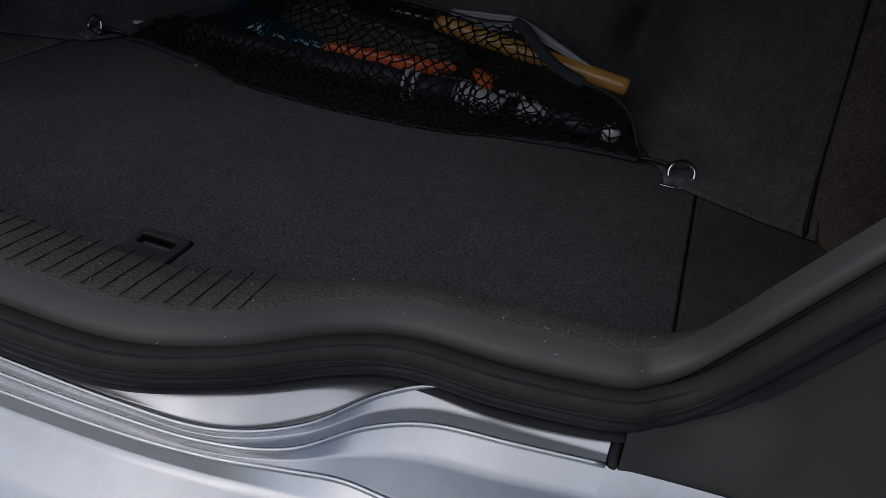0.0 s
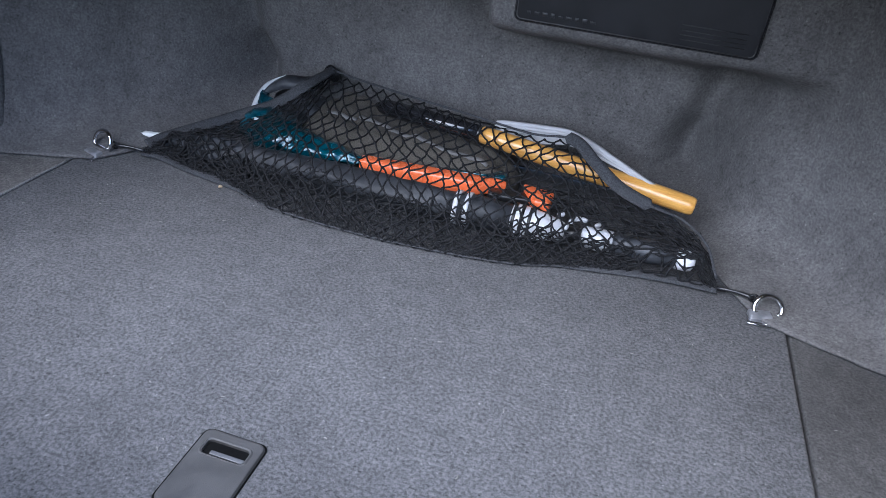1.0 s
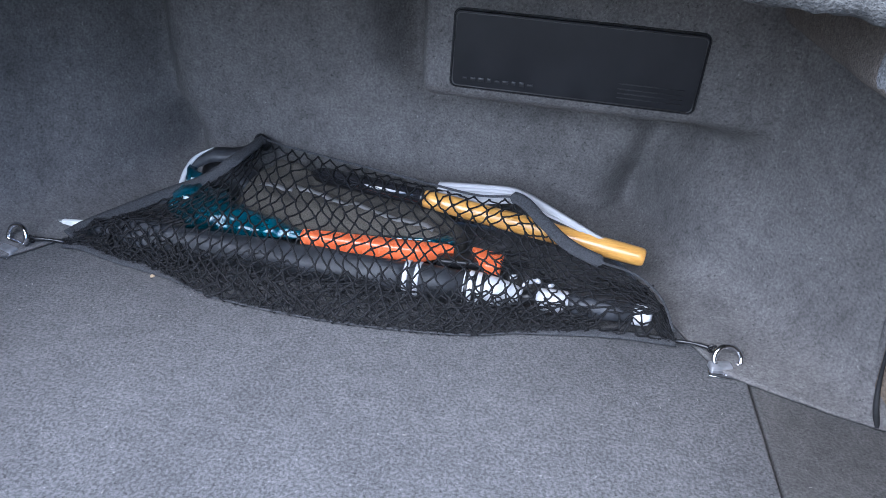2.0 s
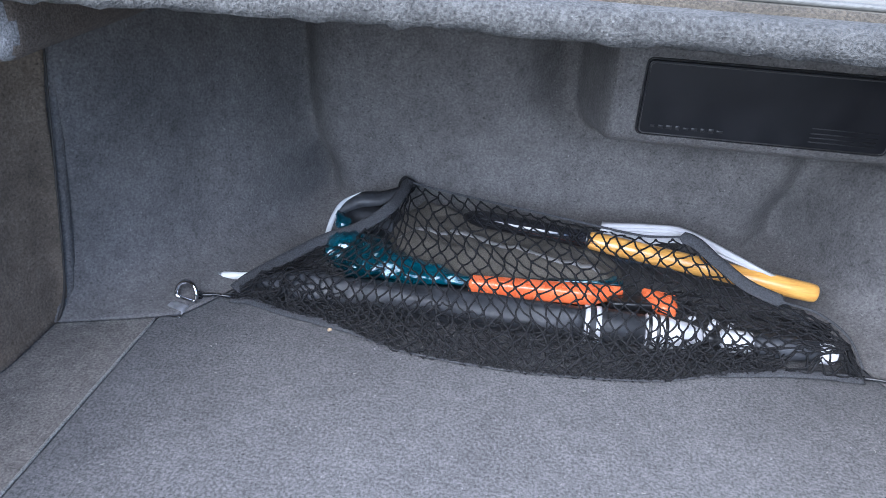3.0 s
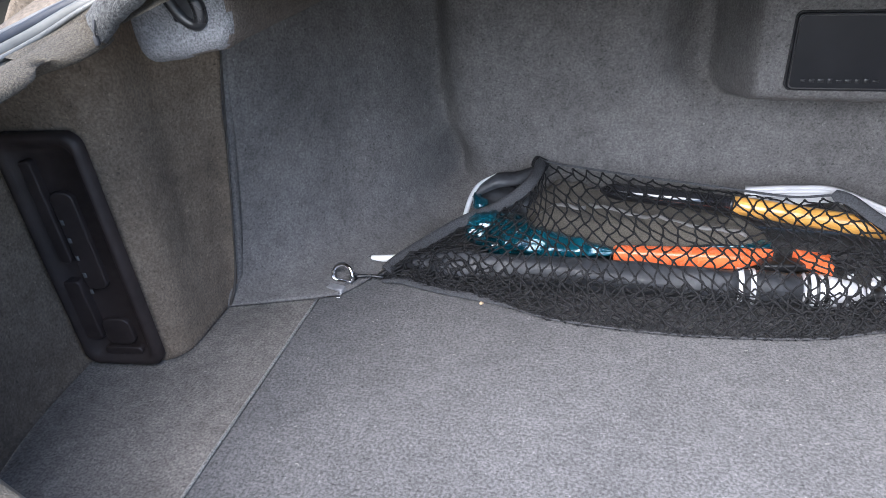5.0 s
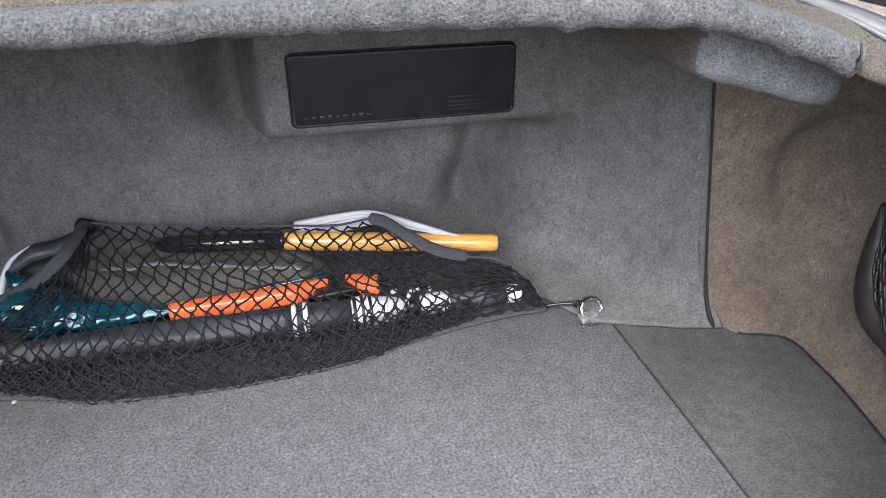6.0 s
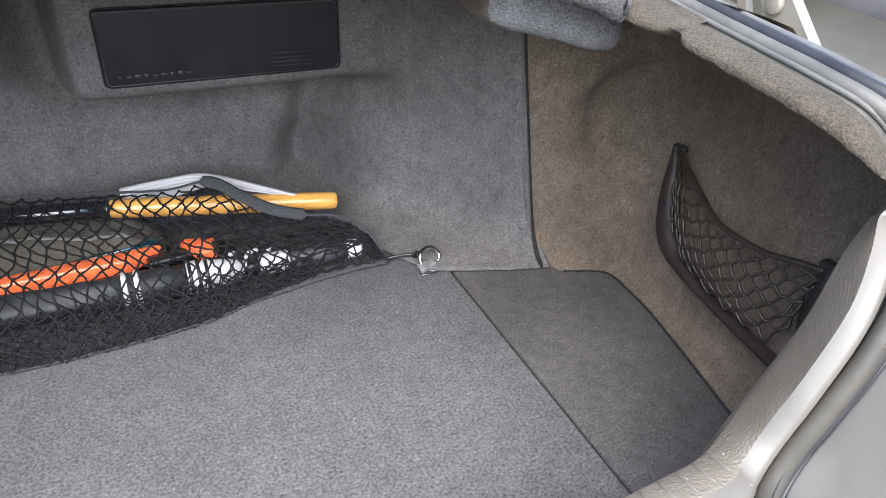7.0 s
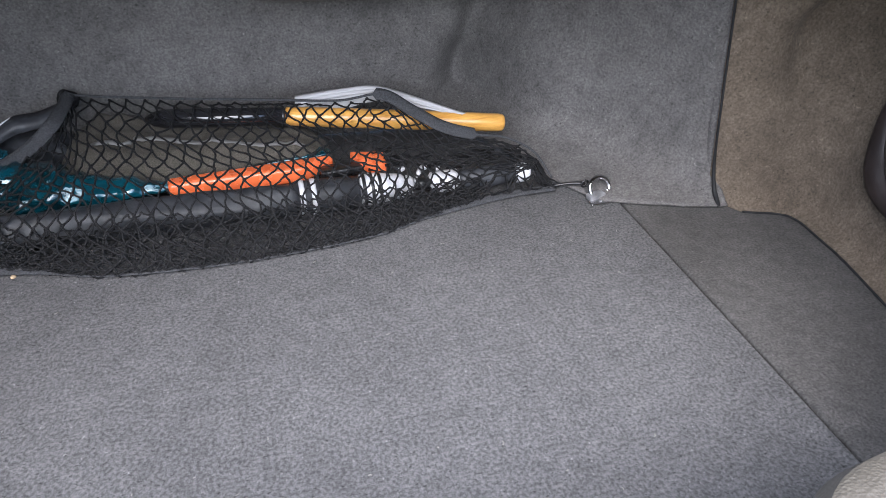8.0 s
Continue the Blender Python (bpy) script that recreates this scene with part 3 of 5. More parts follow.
def sill():
    """Ribbed tread, smooth outer face and inner skirt, swept along the sill and up both sides."""
    t = thing("trim_sill", "scuffed dark grey plastic sill trim of the boot", "sill", kind="structure")
    n = 300
    A, B, C = full(0, n), full(1, n), full(2, n)
    out = [Vector((0.03 if a.x > 0 else -0.03, 0.014, -0.002)) * sstep(abs(a.x), 0.455, 0.50) * (1 - 0.8 * sstep(a.z, 0.19, 0.26)) for a in A]
    skirt = [off(A, 0.020, -0.165), off(A, 0.008, -0.02), off(A, 0.0015, -0.005)]
    skirt = [[p.lerp(a + o * f + Vector((0, 0.003, -0.003)), sstep(abs(a.x), 0.455, 0.50)) for p, a, o in zip(r, A, out)] for r, f in zip(skirt, (1.0, 0.5, 0.15))]
    part("skirt", loft("skirt", skirt + [A], M_SILL), t)
    tread = [A, [a.lerp(b, 0.10) + Vector((0, 0, 0.0016)) for a, b in zip(A, B)], [a.lerp(b, 0.5) + Vector((0, -0.0012, 0.0026)) for a, b in zip(A, B)], [a.lerp(b, 0.92) + Vector((0, 0, 0.0012)) for a, b in zip(A, B)], B]
    tread_part = part("tread", loft("tread", tread, M_SILL), t, "grained tread strip with scored lines")
    face = [B, [b.lerp(c, 0.10) + Vector((0, -0.001, 0.0)) for b, c in zip(B, C)], [b.lerp(c, 0.55) + Vector((0, -0.0022, 0.0012)) for b, c in zip(B, C)], [b.lerp(c, 0.92) + Vector((0, -0.001, 0)) for b, c in zip(B, C)], off(C, 0.002, -0.006)]
    part("outer_face", loft("outer_face", face, M_SILLFACE), t, "smooth scuffed outer face")
    rib = tube("rib", [(0, -0.5 * 0.044 + 0.044 * i / 4, 0.0) for i in range(5)], 0.00032, M_DARK, 4)
    short = tube("short_rib", [(0, -0.5 * 0.022 + 0.022 * i / 4, 0.0) for i in range(5)], 0.0004, M_SCUFF, 4)
    for x in [0.0112 * k for k in range(-22, 23)] + [sx * 0.0160 * k for sx in (-1, 1) for k in range(21, 28)]:
        ax = abs(x)
        ya = soft_table([(s[0][0], s[0][1]) for s in SILL[:10]], ax, 0.01)
        yb = soft_table([(s[1][0], s[1][1]) for s in SILL[:10]], ax, 0.01)
        r = part("rib", rib if ax < 0.3 else short, tread_part)
        r.matrix_basis = pose(x, (ya + yb) / 2 + 0.001, 0.1670, -11.5, 0, 8 if ax < 0.3 else 0)
    # scuffs and nicks
    rnd = random.Random(3)
    nick = [rounded("scuff", (0.0030, 0.0006, 0.0004), 0.00015, M_NICK, segs=1), rounded("scuff", (0.0012, 0.0010, 0.0004), 0.00015, M_NICK, segs=1)]
    for k in range(46):
        i = int(len(A) * (0.5 + 0.32 * rnd.uniform(-1, 1)))
        f, g = rnd.random(), rnd.random() < 0.45
        p = B[i].lerp(C[i], 0.1 + 0.8 * f) + Vector((0, -0.0021, 0.0009)) if g else A[i].lerp(B[i], 0.06 + 0.86 * f) + Vector((0, 0, 0.0022))
        m = part("scuff", nick[k % 2], t)
        m.matrix_basis = pose(p.x, p.y, p.z, 30 if g else -11, 0, rnd.uniform(0, 180))
    for k in (0, -1):
        ring = [r[k] for r in tread] + [r[k] for r in face[1:]]
        mid = sum(ring, Vector()) / len(ring)
        rise = (ring[0] - A[1 if k == 0 else -2]).normalized()
        one, two = [p + rise * 0.002 for p in ring], [mid + (p - mid) * 0.86 + rise * 0.005 for p in ring]
        m = len(ring)
        faces = [(a * m + i, a * m + (i + 1) % m, (a + 1) * m + (i + 1) % m, (a + 1) * m + i) for a in range(2) for i in range(m)]
        part("end_cap", mesh_from("end_cap", ring + one + two, faces + [tuple(range(2 * m, 3 * m))], M_SILLFACE, False), t)
    return t


M_SILLFACE = plastic("sill_face_plastic", (0.100, 0.092, 0.078), 0.38, 900.0, 0.10, 0.55, 0.05, 14.0, 0.06)
M_NICK = plastic("pale_nick", (0.34, 0.34, 0.33), 0.6)
M_SCUFF = plastic("scuffed_line", (0.150, 0.150, 0.145), 0.5)
sill()


def seal():
    """Thick rubber weather strip round the opening."""
    r = [Vector(a).lerp(Vector(b), 0.55) + Vector((0, -0.002, -0.004)) for a, b in zip(rail(2), rail(3))]
    half = [tuple(p) for p in r]
    loop = spline(mirror(half)[::-1][:-1] + half[0:1] + half[1:], 300)
    t = thing("trim_seal", "taupe and black rubber weather seal round the boot opening", "seal", kind="structure")
    rad = [0.0080 - 0.0006 * sstep(abs(p.z - 0.16), 0.03, 0.15) for p in loop]
    inner, outer = [full(k, 300) for k in (2, 3)]
    part("carrier", loft("carrier", [off(inner, 0.003, -0.008), [a.lerp(b, 0.5) + Vector((0, 0.004, -0.010)) for a, b in zip(inner, outer)], off(outer, -0.002, -0.012)], M_RUBBER), t)
    part("bulb", tube("bulb", [p + Vector((0, 0.003, 0.002)) for p in loop], rad, M_SEALTAUPE, 14), t, "taupe hollow rubber bulb")
    # fine cross ribs on both risers
    fine = even(loop, 520)
    ticks = []
    for i in range(2, 519):
        p = fine[i] + Vector((0, 0.003, 0.002))
        if abs(p.x) < 0.43:
            continue
        d = (fine[i + 1] - fine[i - 1]).normalized()
        n1 = Vector((-0.35 if p.x > 0 else 0.35, -0.85, 0.40))
        n1 = (n1 - d * n1.dot(d)).normalized()
        n2 = d.cross(n1) * (1 if p.x > 0 else -1)
        ticks.append(tube_data([p + (n1 * math.cos(w) + n2 * math.sin(w)) * 0.0076 for w in (-0.15, 0.0, 0.15, 0.3)], 0.00024, 4, False))
    tagged(part("cross_ribs", joined("cross_ribs", ticks, M_RUBBER), t), kind="stuff")
    for w in (-0.0052, 0.0030):
        part("seam_line", tube("seam_line", [p + Vector((0, -0.004 + w, 0.0075 + 0.4 * w)) for p in loop], 0.0007, M_RUBBER, 5), t)
    lip = [p + Vector((0, -0.002, -0.005)) for p in loop]
    part("lip", tube("lip", lip, [q * 0.5 for q in rad], M_RUBBER, 8), t)
    return t


seal()


# ---- painted body round the opening ----
def rear_panel():
    t = thing("rear_body", "silver painted rear body panel and gutter below the boot", "car body", kind="structure")
    g = []
    g.append([(0.000, -0.6604, 0.1346), (0.033, -0.6604, 0.1346), (0.125, -0.6594, 0.1346), (0.208, -0.6530, 0.1346), (0.259, -0.6300, 0.1346), (0.296, -0.6061, 0.1346), (0.323, -0.5895, 0.1346), (0.351, -0.5849, 0.1346), (0.392, -0.5840, 0.1346), (0.434, -0.5785, 0.1346)])
    g.append([(0.000, -0.6668, 0.1355), (0.033, -0.6668, 0.1355), (0.125, -0.6659, 0.1355), (0.208, -0.6604, 0.1355), (0.259, -0.6392, 0.1355), (0.296, -0.6153, 0.1355), (0.323, -0.5978, 0.1355), (0.351, -0.5923, 0.1355), (0.392, -0.5914, 0.1355), (0.434, -0.5849, 0.1355)])
    g.append([(0.000, -0.6686, 0.1318), (0.033, -0.6686, 0.1318), (0.125, -0.6677, 0.1318), (0.208, -0.6650, 0.1300), (0.259, -0.6558, 0.1254), (0.296, -0.6318, 0.1272), (0.323, -0.6061, 0.1346), (0.351, -0.5950, 0.1392), (0.392, -0.5932, 0.1392), (0.434, -0.5877, 0.1382)])
    g.append([(0.000, -0.6714, 0.1346), (0.033, -0.6714, 0.1346), (0.125, -0.6714, 0.1346), (0.208, -0.6696, 0.1336), (0.259, -0.6631, 0.1318), (0.296, -0.6438, 0.1327), (0.323, -0.6134, 0.1373), (0.351, -0.5978, 0.1410), (0.392, -0.5932, 0.1410), (0.434, -0.5886, 0.1401)])
    g.append([(0.000, -0.6719, 0.1300), (0.033, -0.6719, 0.1300), (0.125, -0.6719, 0.1300), (0.208, -0.6700, 0.1300), (0.259, -0.6645, 0.1290), (0.296, -0.6466, 0.1300), (0.323, -0.6208, 0.1327), (0.351, -0.6079, 0.1346), (0.392, -0.6033, 0.1346), (0.434, -0.5978, 0.1336)])
    g.append([(0.000, -0.6769, 0.1300), (0.033, -0.6769, 0.1300), (0.125, -0.6769, 0.1300), (0.208, -0.6742, 0.1300), (0.259, -0.6686, 0.1290), (0.296, -0.6558, 0.1290), (0.323, -0.6318, 0.1318), (0.351, -0.6180, 0.1336), (0.392, -0.6116, 0.1336), (0.434, -0.6042, 0.1327)])
    g.append([(0.000, -0.6774, 0.1244), (0.033, -0.6774, 0.1244), (0.125, -0.6774, 0.1244), (0.208, -0.6746, 0.1244), (0.259, -0.6696, 0.1235), (0.296, -0.6585, 0.1244), (0.323, -0.6420, 0.1244), (0.351, -0.6309, 0.1254), (0.392, -0.6245, 0.1254), (0.434, -0.6162, 0.1244)])
    g.append([(0.000, -0.6824, 0.1244), (0.033, -0.6824, 0.1244), (0.125, -0.6824, 0.1244), (0.208, -0.6788, 0.1244), (0.259, -0.6723, 0.1235), (0.296, -0.6631, 0.1226), (0.323, -0.6558, 0.1208), (0.351, -0.6548, 0.1189), (0.392, -0.6521, 0.1180), (0.434, -0.6447, 0.1162)])
    g.append([(0.000, -0.6852, 0.1162), (0.033, -0.6852, 0.1162), (0.125, -0.6852, 0.1162), (0.208, -0.6815, 0.1162), (0.259, -0.6760, 0.1152), (0.296, -0.6696, 0.1143), (0.323, -0.6650, 0.1134), (0.351, -0.6650, 0.1125), (0.392, -0.6631, 0.1116), (0.434, -0.6558, 0.1097)])
    g.append([(0.000, -0.7110, 0.1014), (0.033, -0.7110, 0.1014), (0.125, -0.7110, 0.1014), (0.208, -0.7082, 0.1014), (0.263, -0.7045, 0.1014), (0.309, -0.6999, 0.1014), (0.346, -0.6962, 0.1014), (0.383, -0.6926, 0.1014), (0.429, -0.6880, 0.1014), (0.475, -0.6778, 0.1014)])
    g.append([(0.000, -0.7938, 0.0775), (0.033, -0.7938, 0.0775), (0.144, -0.7938, 0.0775), (0.236, -0.7901, 0.0775), (0.300, -0.7864, 0.0775), (0.355, -0.7809, 0.0775), (0.401, -0.7735, 0.0775), (0.447, -0.7643, 0.0775), (0.503, -0.7496, 0.0775), (0.567, -0.7248, 0.0775)])
    g.append([(0.000, -0.8766, 0.0315), (0.033, -0.8766, 0.0315), (0.162, -0.8766, 0.0315), (0.263, -0.8729, 0.0315), (0.337, -0.8674, 0.0315), (0.401, -0.8600, 0.0315), (0.457, -0.8490, 0.0315), (0.512, -0.8324, 0.0315), (0.576, -0.8076, 0.0315), (0.641, -0.7708, 0.0315)])
    g.append([(0.000, -0.8950, -0.0605), (0.033, -0.8950, -0.0605), (0.162, -0.8950, -0.0605), (0.273, -0.8913, -0.0605), (0.346, -0.8858, -0.0605), (0.420, -0.8766, -0.0605), (0.484, -0.8637, -0.0605), (0.549, -0.8453, -0.0605), (0.622, -0.8140, -0.0605), (0.705, -0.7708, -0.0605)])
    g.append([(0.000, -0.8582, -0.3365), (0.033, -0.8582, -0.3365), (0.162, -0.8582, -0.3365), (0.273, -0.8545, -0.3365), (0.346, -0.8490, -0.3365), (0.420, -0.8398, -0.3365), (0.484, -0.8269, -0.3365), (0.549, -0.8085, -0.3365), (0.622, -0.7772, -0.3365), (0.705, -0.7340, -0.3365)])
    rails = [spline(mirror(r)[::-1] + r[1:], 150) for r in g]
    body = []
    # crisp creases: extra lines close to each fold
    for a, b in zip(rails, rails[1:]):
        body.append(a)
        for f in (0.14, 0.86):
            body.append([p.lerp(q, f) for p, q in zip(a, b)])
    body.append(rails[-1])
    part("gutter_panel", loft("gutter_panel", body, M_PAINT), t)
    for sx in (-1, 1):
        edge = (((0.4335, -0.6042, 0.1327), (0.470, -0.5985, 0.1312), (0.510, -0.594, 0.130)), ((0.4335, -0.6162, 0.1244), (0.472, -0.611, 0.123), (0.515, -0.606, 0.122)), ((0.4335, -0.6447, 0.1162), (0.480, -0.640, 0.115), (0.525, -0.634, 0.114)),
                ((0.4335, -0.6558, 0.1097), (0.485, -0.651, 0.108), (0.535, -0.642, 0.107)), ((0.4335, -0.6875, 0.1014), (0.495, -0.676, 0.100), (0.560, -0.655, 0.098)), ((0.45, -0.760, 0.078), (0.53, -0.740, 0.076), (0.60, -0.710, 0.074)))
        part("corner_plate", loft("corner_plate", [spline([(sx * x, y, z) for x, y, z in e], 20) for e in edge], M_PAINT), t, "silver plate below the tail lamp moulding")
        part("joint_seal", rounded("joint_seal", (0.005, 0.022, 0.012), 0.0018, M_RUBBER, (sx * 0.4372, -0.593, 0.1315), Matrix.Rotation(radians(14), 4, "X")), t, "black sealing strip in the panel joint")
    # bright metal beads laid along the creases to stand for their highlights
    for k in (3, 5, 7):
        part("bead", tube("bead", [p + Vector((0, 0, 0.0003)) for p in rails[k]], 0.0015, M_BEAD, 8), t, "bright bead standing for the highlight on a rolled edge")
    return t


rear_panel()


def tail_backing(sx):
    t = thing("tail_lamp_backing", "grey moulded body edge behind the tail lamp", "car part", group="tail lamp backings", kind="structure")
    ri = [(0.440, -0.588, 0.148), (0.470, -0.572, 0.150), (0.492, -0.567, 0.168), (0.508, -0.566, 0.196), (0.534, -0.566, 0.243), (0.564, -0.556, 0.280), (0.602, -0.530, 0.310)]
    r0 = [(0.440, -0.597, 0.141), (0.473, -0.584, 0.142), (0.500, -0.580, 0.160), (0.520, -0.583, 0.195), (0.548, -0.584, 0.243), (0.580, -0.573, 0.285), (0.618, -0.545, 0.320)]
    r1 = [(0.440, -0.603, 0.1345), (0.466, -0.597, 0.1335), (0.496, -0.593, 0.135), (0.514, -0.599, 0.142), (0.562, -0.610, 0.205), (0.604, -0.595, 0.300), (0.638, -0.560, 0.350)]
    r2 = [(0.440, -0.605, 0.128), (0.466, -0.599, 0.127), (0.498, -0.596, 0.126), (0.522, -0.612, 0.122), (0.605, -0.645, 0.175), (0.662, -0.625, 0.300), (0.672, -0.580, 0.360)]
    r3 = [(0.440, -0.602, 0.100), (0.466, -0.600, 0.095), (0.500, -0.603, 0.085), (0.535, -0.630, 0.070), (0.690, -0.670, 0.135), (0.745, -0.622, 0.300), (0.740, -0.570, 0.370)]
    rails = [spline([(sx * p[0], p[1], p[2]) for p in r], 50) for r in (ri, r0, r1, r2, r3)]
    part("moulding", loft("moulding", rails, M_TAILBACK), t)
    part("rolled_edge", tube("rolled_edge", [p.lerp(q, 0.35) for p, q in zip(rails[1], rails[2])][30:], 0.0042, M_RIMTRIM, 10), t, "rolled edge of the panel")
    part("drip_groove", tube("drip_groove", [p.lerp(q, 0.12) for p, q in zip(rails[2], rails[3])][30:], 0.0026, M_RUBBER, 8), t, "dark groove")


tail_backing(1)
tail_backing(-1)


def quarter(sx, name):
    """Seal carrier, drain channel and inner and outer skin of the rear wing."""
    t = thing(name, "champagne silver rear wing with drain channel beside the boot", "car body", kind="structure")
    base = spline(CHANNEL, 110)
    def r(dx, dz, dy=0.0):
        out = []
        for i, p in enumerate(base):
            a, b = base[max(i - 1, 0)], base[min(i + 1, len(base) - 1)]
            d = Vector((b.x - a.x, b.y - a.y, 0)).normalized()
            deck = sstep(p.x, 0.48, 0.52)
            side = Vector((d.y, -d.x, 0)).lerp(Vector((0.78, -0.62, 0)), sstep(-p.y, 0.42, 0.50))
            out.append(Vector((sx * (p.x + dx * side.x), p.y + dx * side.y, p.z + (dz if dz > 0 or dx < 0 else dz * deck))))
        return out
    part("carrier", loft("carrier", [r(0.000, 0.000), r(0.004, 0.004), r(0.008, 0.003), r(0.030, 0.004, -0.012), r(0.036, 0.008, -0.016), r(0.042, 0.006, -0.019), r(0.046, -0.008, -0.022), r(0.056, -0.016, -0.028)], M_SEALGREY), t, "dark grey rubber-coated flange")
    front = [i for i, p in enumerate(base) if p.y > -0.285]
    part("felt_flange", loft("felt_flange", [[q[i] for i in front] for q in (r(-0.012, -0.012), r(-0.006, -0.002), r(-0.002, 0.003), r(0.002, 0.001))], M_FELT), t, "brown felt flange")
    part("pale_line", tube("pale_line", r(0.004, 0.005, -0.002), 0.0022, M_RIMTRIM, 8), t, "pale edge of the strip")
    part("grey_seal", tube("grey_seal", r(0.013, 0.005, -0.005), 0.0060, M_GREYRUBBER, 10), t, "grey rubber weather strip")
    part("dark_groove", tube("dark_groove", r(0.0228, 0.0085, -0.009), 0.0055, M_RUBBER, 8), t)
    part("pale_bead", tube("pale_bead", r(0.0275, 0.0085, -0.011), 0.0026, M_RIMTRIM, 8), t, "pale rubber bead")
    part("edge_bead", tube("edge_bead", r(0.037, 0.006, -0.016), 0.0058, M_EDGEGREY, 10), t)
    wing = [(0.590, 0.374), (0.64, 0.358), (0.740, 0.348), (0.762, 0.350), (0.772, 0.385), (0.776, 0.398), (0.782, 0.404), (0.800, 0.404), (0.815, 0.392), (0.835, 0.33), (0.845, 0.15), (0.83, -0.10), (0.80, -0.40)]
    ys = (-0.63, -0.55, -0.45, -0.35, -0.25, -0.10, 0.20)
    rails = [[Vector((sx * (x - 0.10 * max(0, -0.5 - y)), y, z + 0.06 * (y + 0.3) * (1 if z > 0.3 else 0))) for y in ys] for x, z in wing]
    fill_out = [(0.36, -0.252, 0.455), (0.42, -0.256, 0.448), (0.49, -0.260, 0.436), (0.528, -0.272, 0.423), (0.546, -0.303, 0.412), (0.551, -0.345, 0.406)]
    fill_in = [(0.36, -0.282, 0.446), (0.42, -0.288, 0.434), (0.465, -0.289, 0.418), (0.490, -0.290, 0.408), (0.505, -0.305, 0.404), (0.516, -0.345, 0.400)]
    part("corner_felt", loft("corner_felt", [spline([(sx * x, y, z) for x, y, z in q], 30) for q in (fill_out, fill_in)], M_FELT), t, "brown felt in the corner")
    cover = [[Vector((sx * x, y, z)) for y in (-0.345, -0.30, -0.25, -0.15, 0.0)] for x, z in ((0.50, 0.436), (0.56, 0.413), (0.60, 0.402), (0.63, 0.392), (0.655, 0.372))]
    for k, q in enumerate(cover[0]):
        q.x, q.z = sx * (0.59, 0.575, 0.53, 0.50, 0.50)[k], (0.400, 0.408, 0.425, 0.440, 0.445)[k]
    part("corner_panel", loft("corner_panel", cover, M_CREAM), t)
    part("inner_wing", loft("inner_wing", rails[:5], M_WING), t, "cream painted inner wing, its colour darkened for shade")
    # dark grey strip paints the shade in the wing gap
    part("wing_edge", loft("wing_edge", rails[4:7], M_HANDLE), t, "edge of the wing, coloured dark grey for its shade")
    part("outer_wing", loft("outer_wing", rails[6:], M_PAINT), t)
    gap = [Vector((sx * 0.7715, -0.385 + 0.012 * k, 0.340 + 0.02 * k)) for k in range(4)]
    part("panel_gap", tube("panel_gap", gap, 0.0016, M_DARK, 6), t)
    return t


def hinge_arm(sx):
    t = thing("hinge_arm", "cream painted boot lid hinge arm with a pivot bolt", "hinge", (sx * 0.640, -0.318, 0.400), "hinge arms", kind="structure")
    def bar(pts, w, th, name):
        c = [Vector((0, y, z)) for y, z in pts]
        lo, hi = [], []
        for i, p in enumerate(c):
            d = (c[min(i + 1, len(c) - 1)] - c[max(i - 1, 0)]).normalized()
            nrm = Vector((0, -d.z, d.y))
            lo.append(p - nrm * w / 2)
            hi.append(p + nrm * w / 2)
        dx = Vector((sx * th, 0, 0))
        return loft(name, [lo, hi, [p + dx for p in hi], [p + dx for p in lo]], M_CREAM, True, False)
    part("arm", bar([(-0.055, -0.06), (-0.030, -0.03), (0.005, 0.005), (0.034, 0.045), (0.072, 0.10), (0.112, 0.16)], 0.030, 0.012, "arm"), t)
    part("link", bar([(0.022, -0.05), (0.044, 0.0), (0.072, 0.05), (0.102, 0.10), (0.135, 0.15)], 0.010, 0.008, "link"), t, "slim polished link")
    part("stay", bar([(0.125, -0.03), (0.128, 0.02), (0.131, 0.08)], 0.016, 0.008, "stay"), t)
    part("pivot", tube("pivot", [(-sx * 0.006, 0.004, 0.004), (-sx * 0.005, 0.004, 0.004), (sx * 0.004, 0.004, 0.004)], [0.007, 0.0085, 0.0085], M_CREAM, 14), t, "round pivot boss")


# the cream primer again, its colour darkened for the shade inside the wing
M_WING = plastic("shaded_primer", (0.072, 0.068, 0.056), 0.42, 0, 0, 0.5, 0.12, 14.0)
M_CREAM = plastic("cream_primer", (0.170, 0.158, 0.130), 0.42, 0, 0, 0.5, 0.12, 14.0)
hinge_arm(1)
hinge_arm(-1)
quarter(1, "quarter_right")
quarter(-1, "quarter_left")

# deck skin and rear window ahead of the opening
deck = [spline([(-0.76, y, z + 0.001), (-0.4, y, z + 0.004), (0, y + dy, z + 0.012), (0.4, y, z + 0.004), (0.76, y, z + 0.001)], 40) for y, z, dy in ((-0.19, 0.452, 0.006), (-0.175, 0.464, 0.006), (-0.15, 0.455, 0.006), (-0.12, 0.47, 0.006), (0.0, 0.485, 0.01), (0.28, 0.50, 0.02))]
tagged(new("rear_deck", loft("rear_deck", deck, M_PAINT)), "silver painted gutter ahead of the boot opening", "car body", kind="structure")

ground = new("ground", slab("ground", [(-400, -400), (400, -400), (400, 400), (-400, 400)], -0.72, -0.70, M_GROUND))
tagged(ground, "pale concrete ground under the car", "ground", kind="structure")


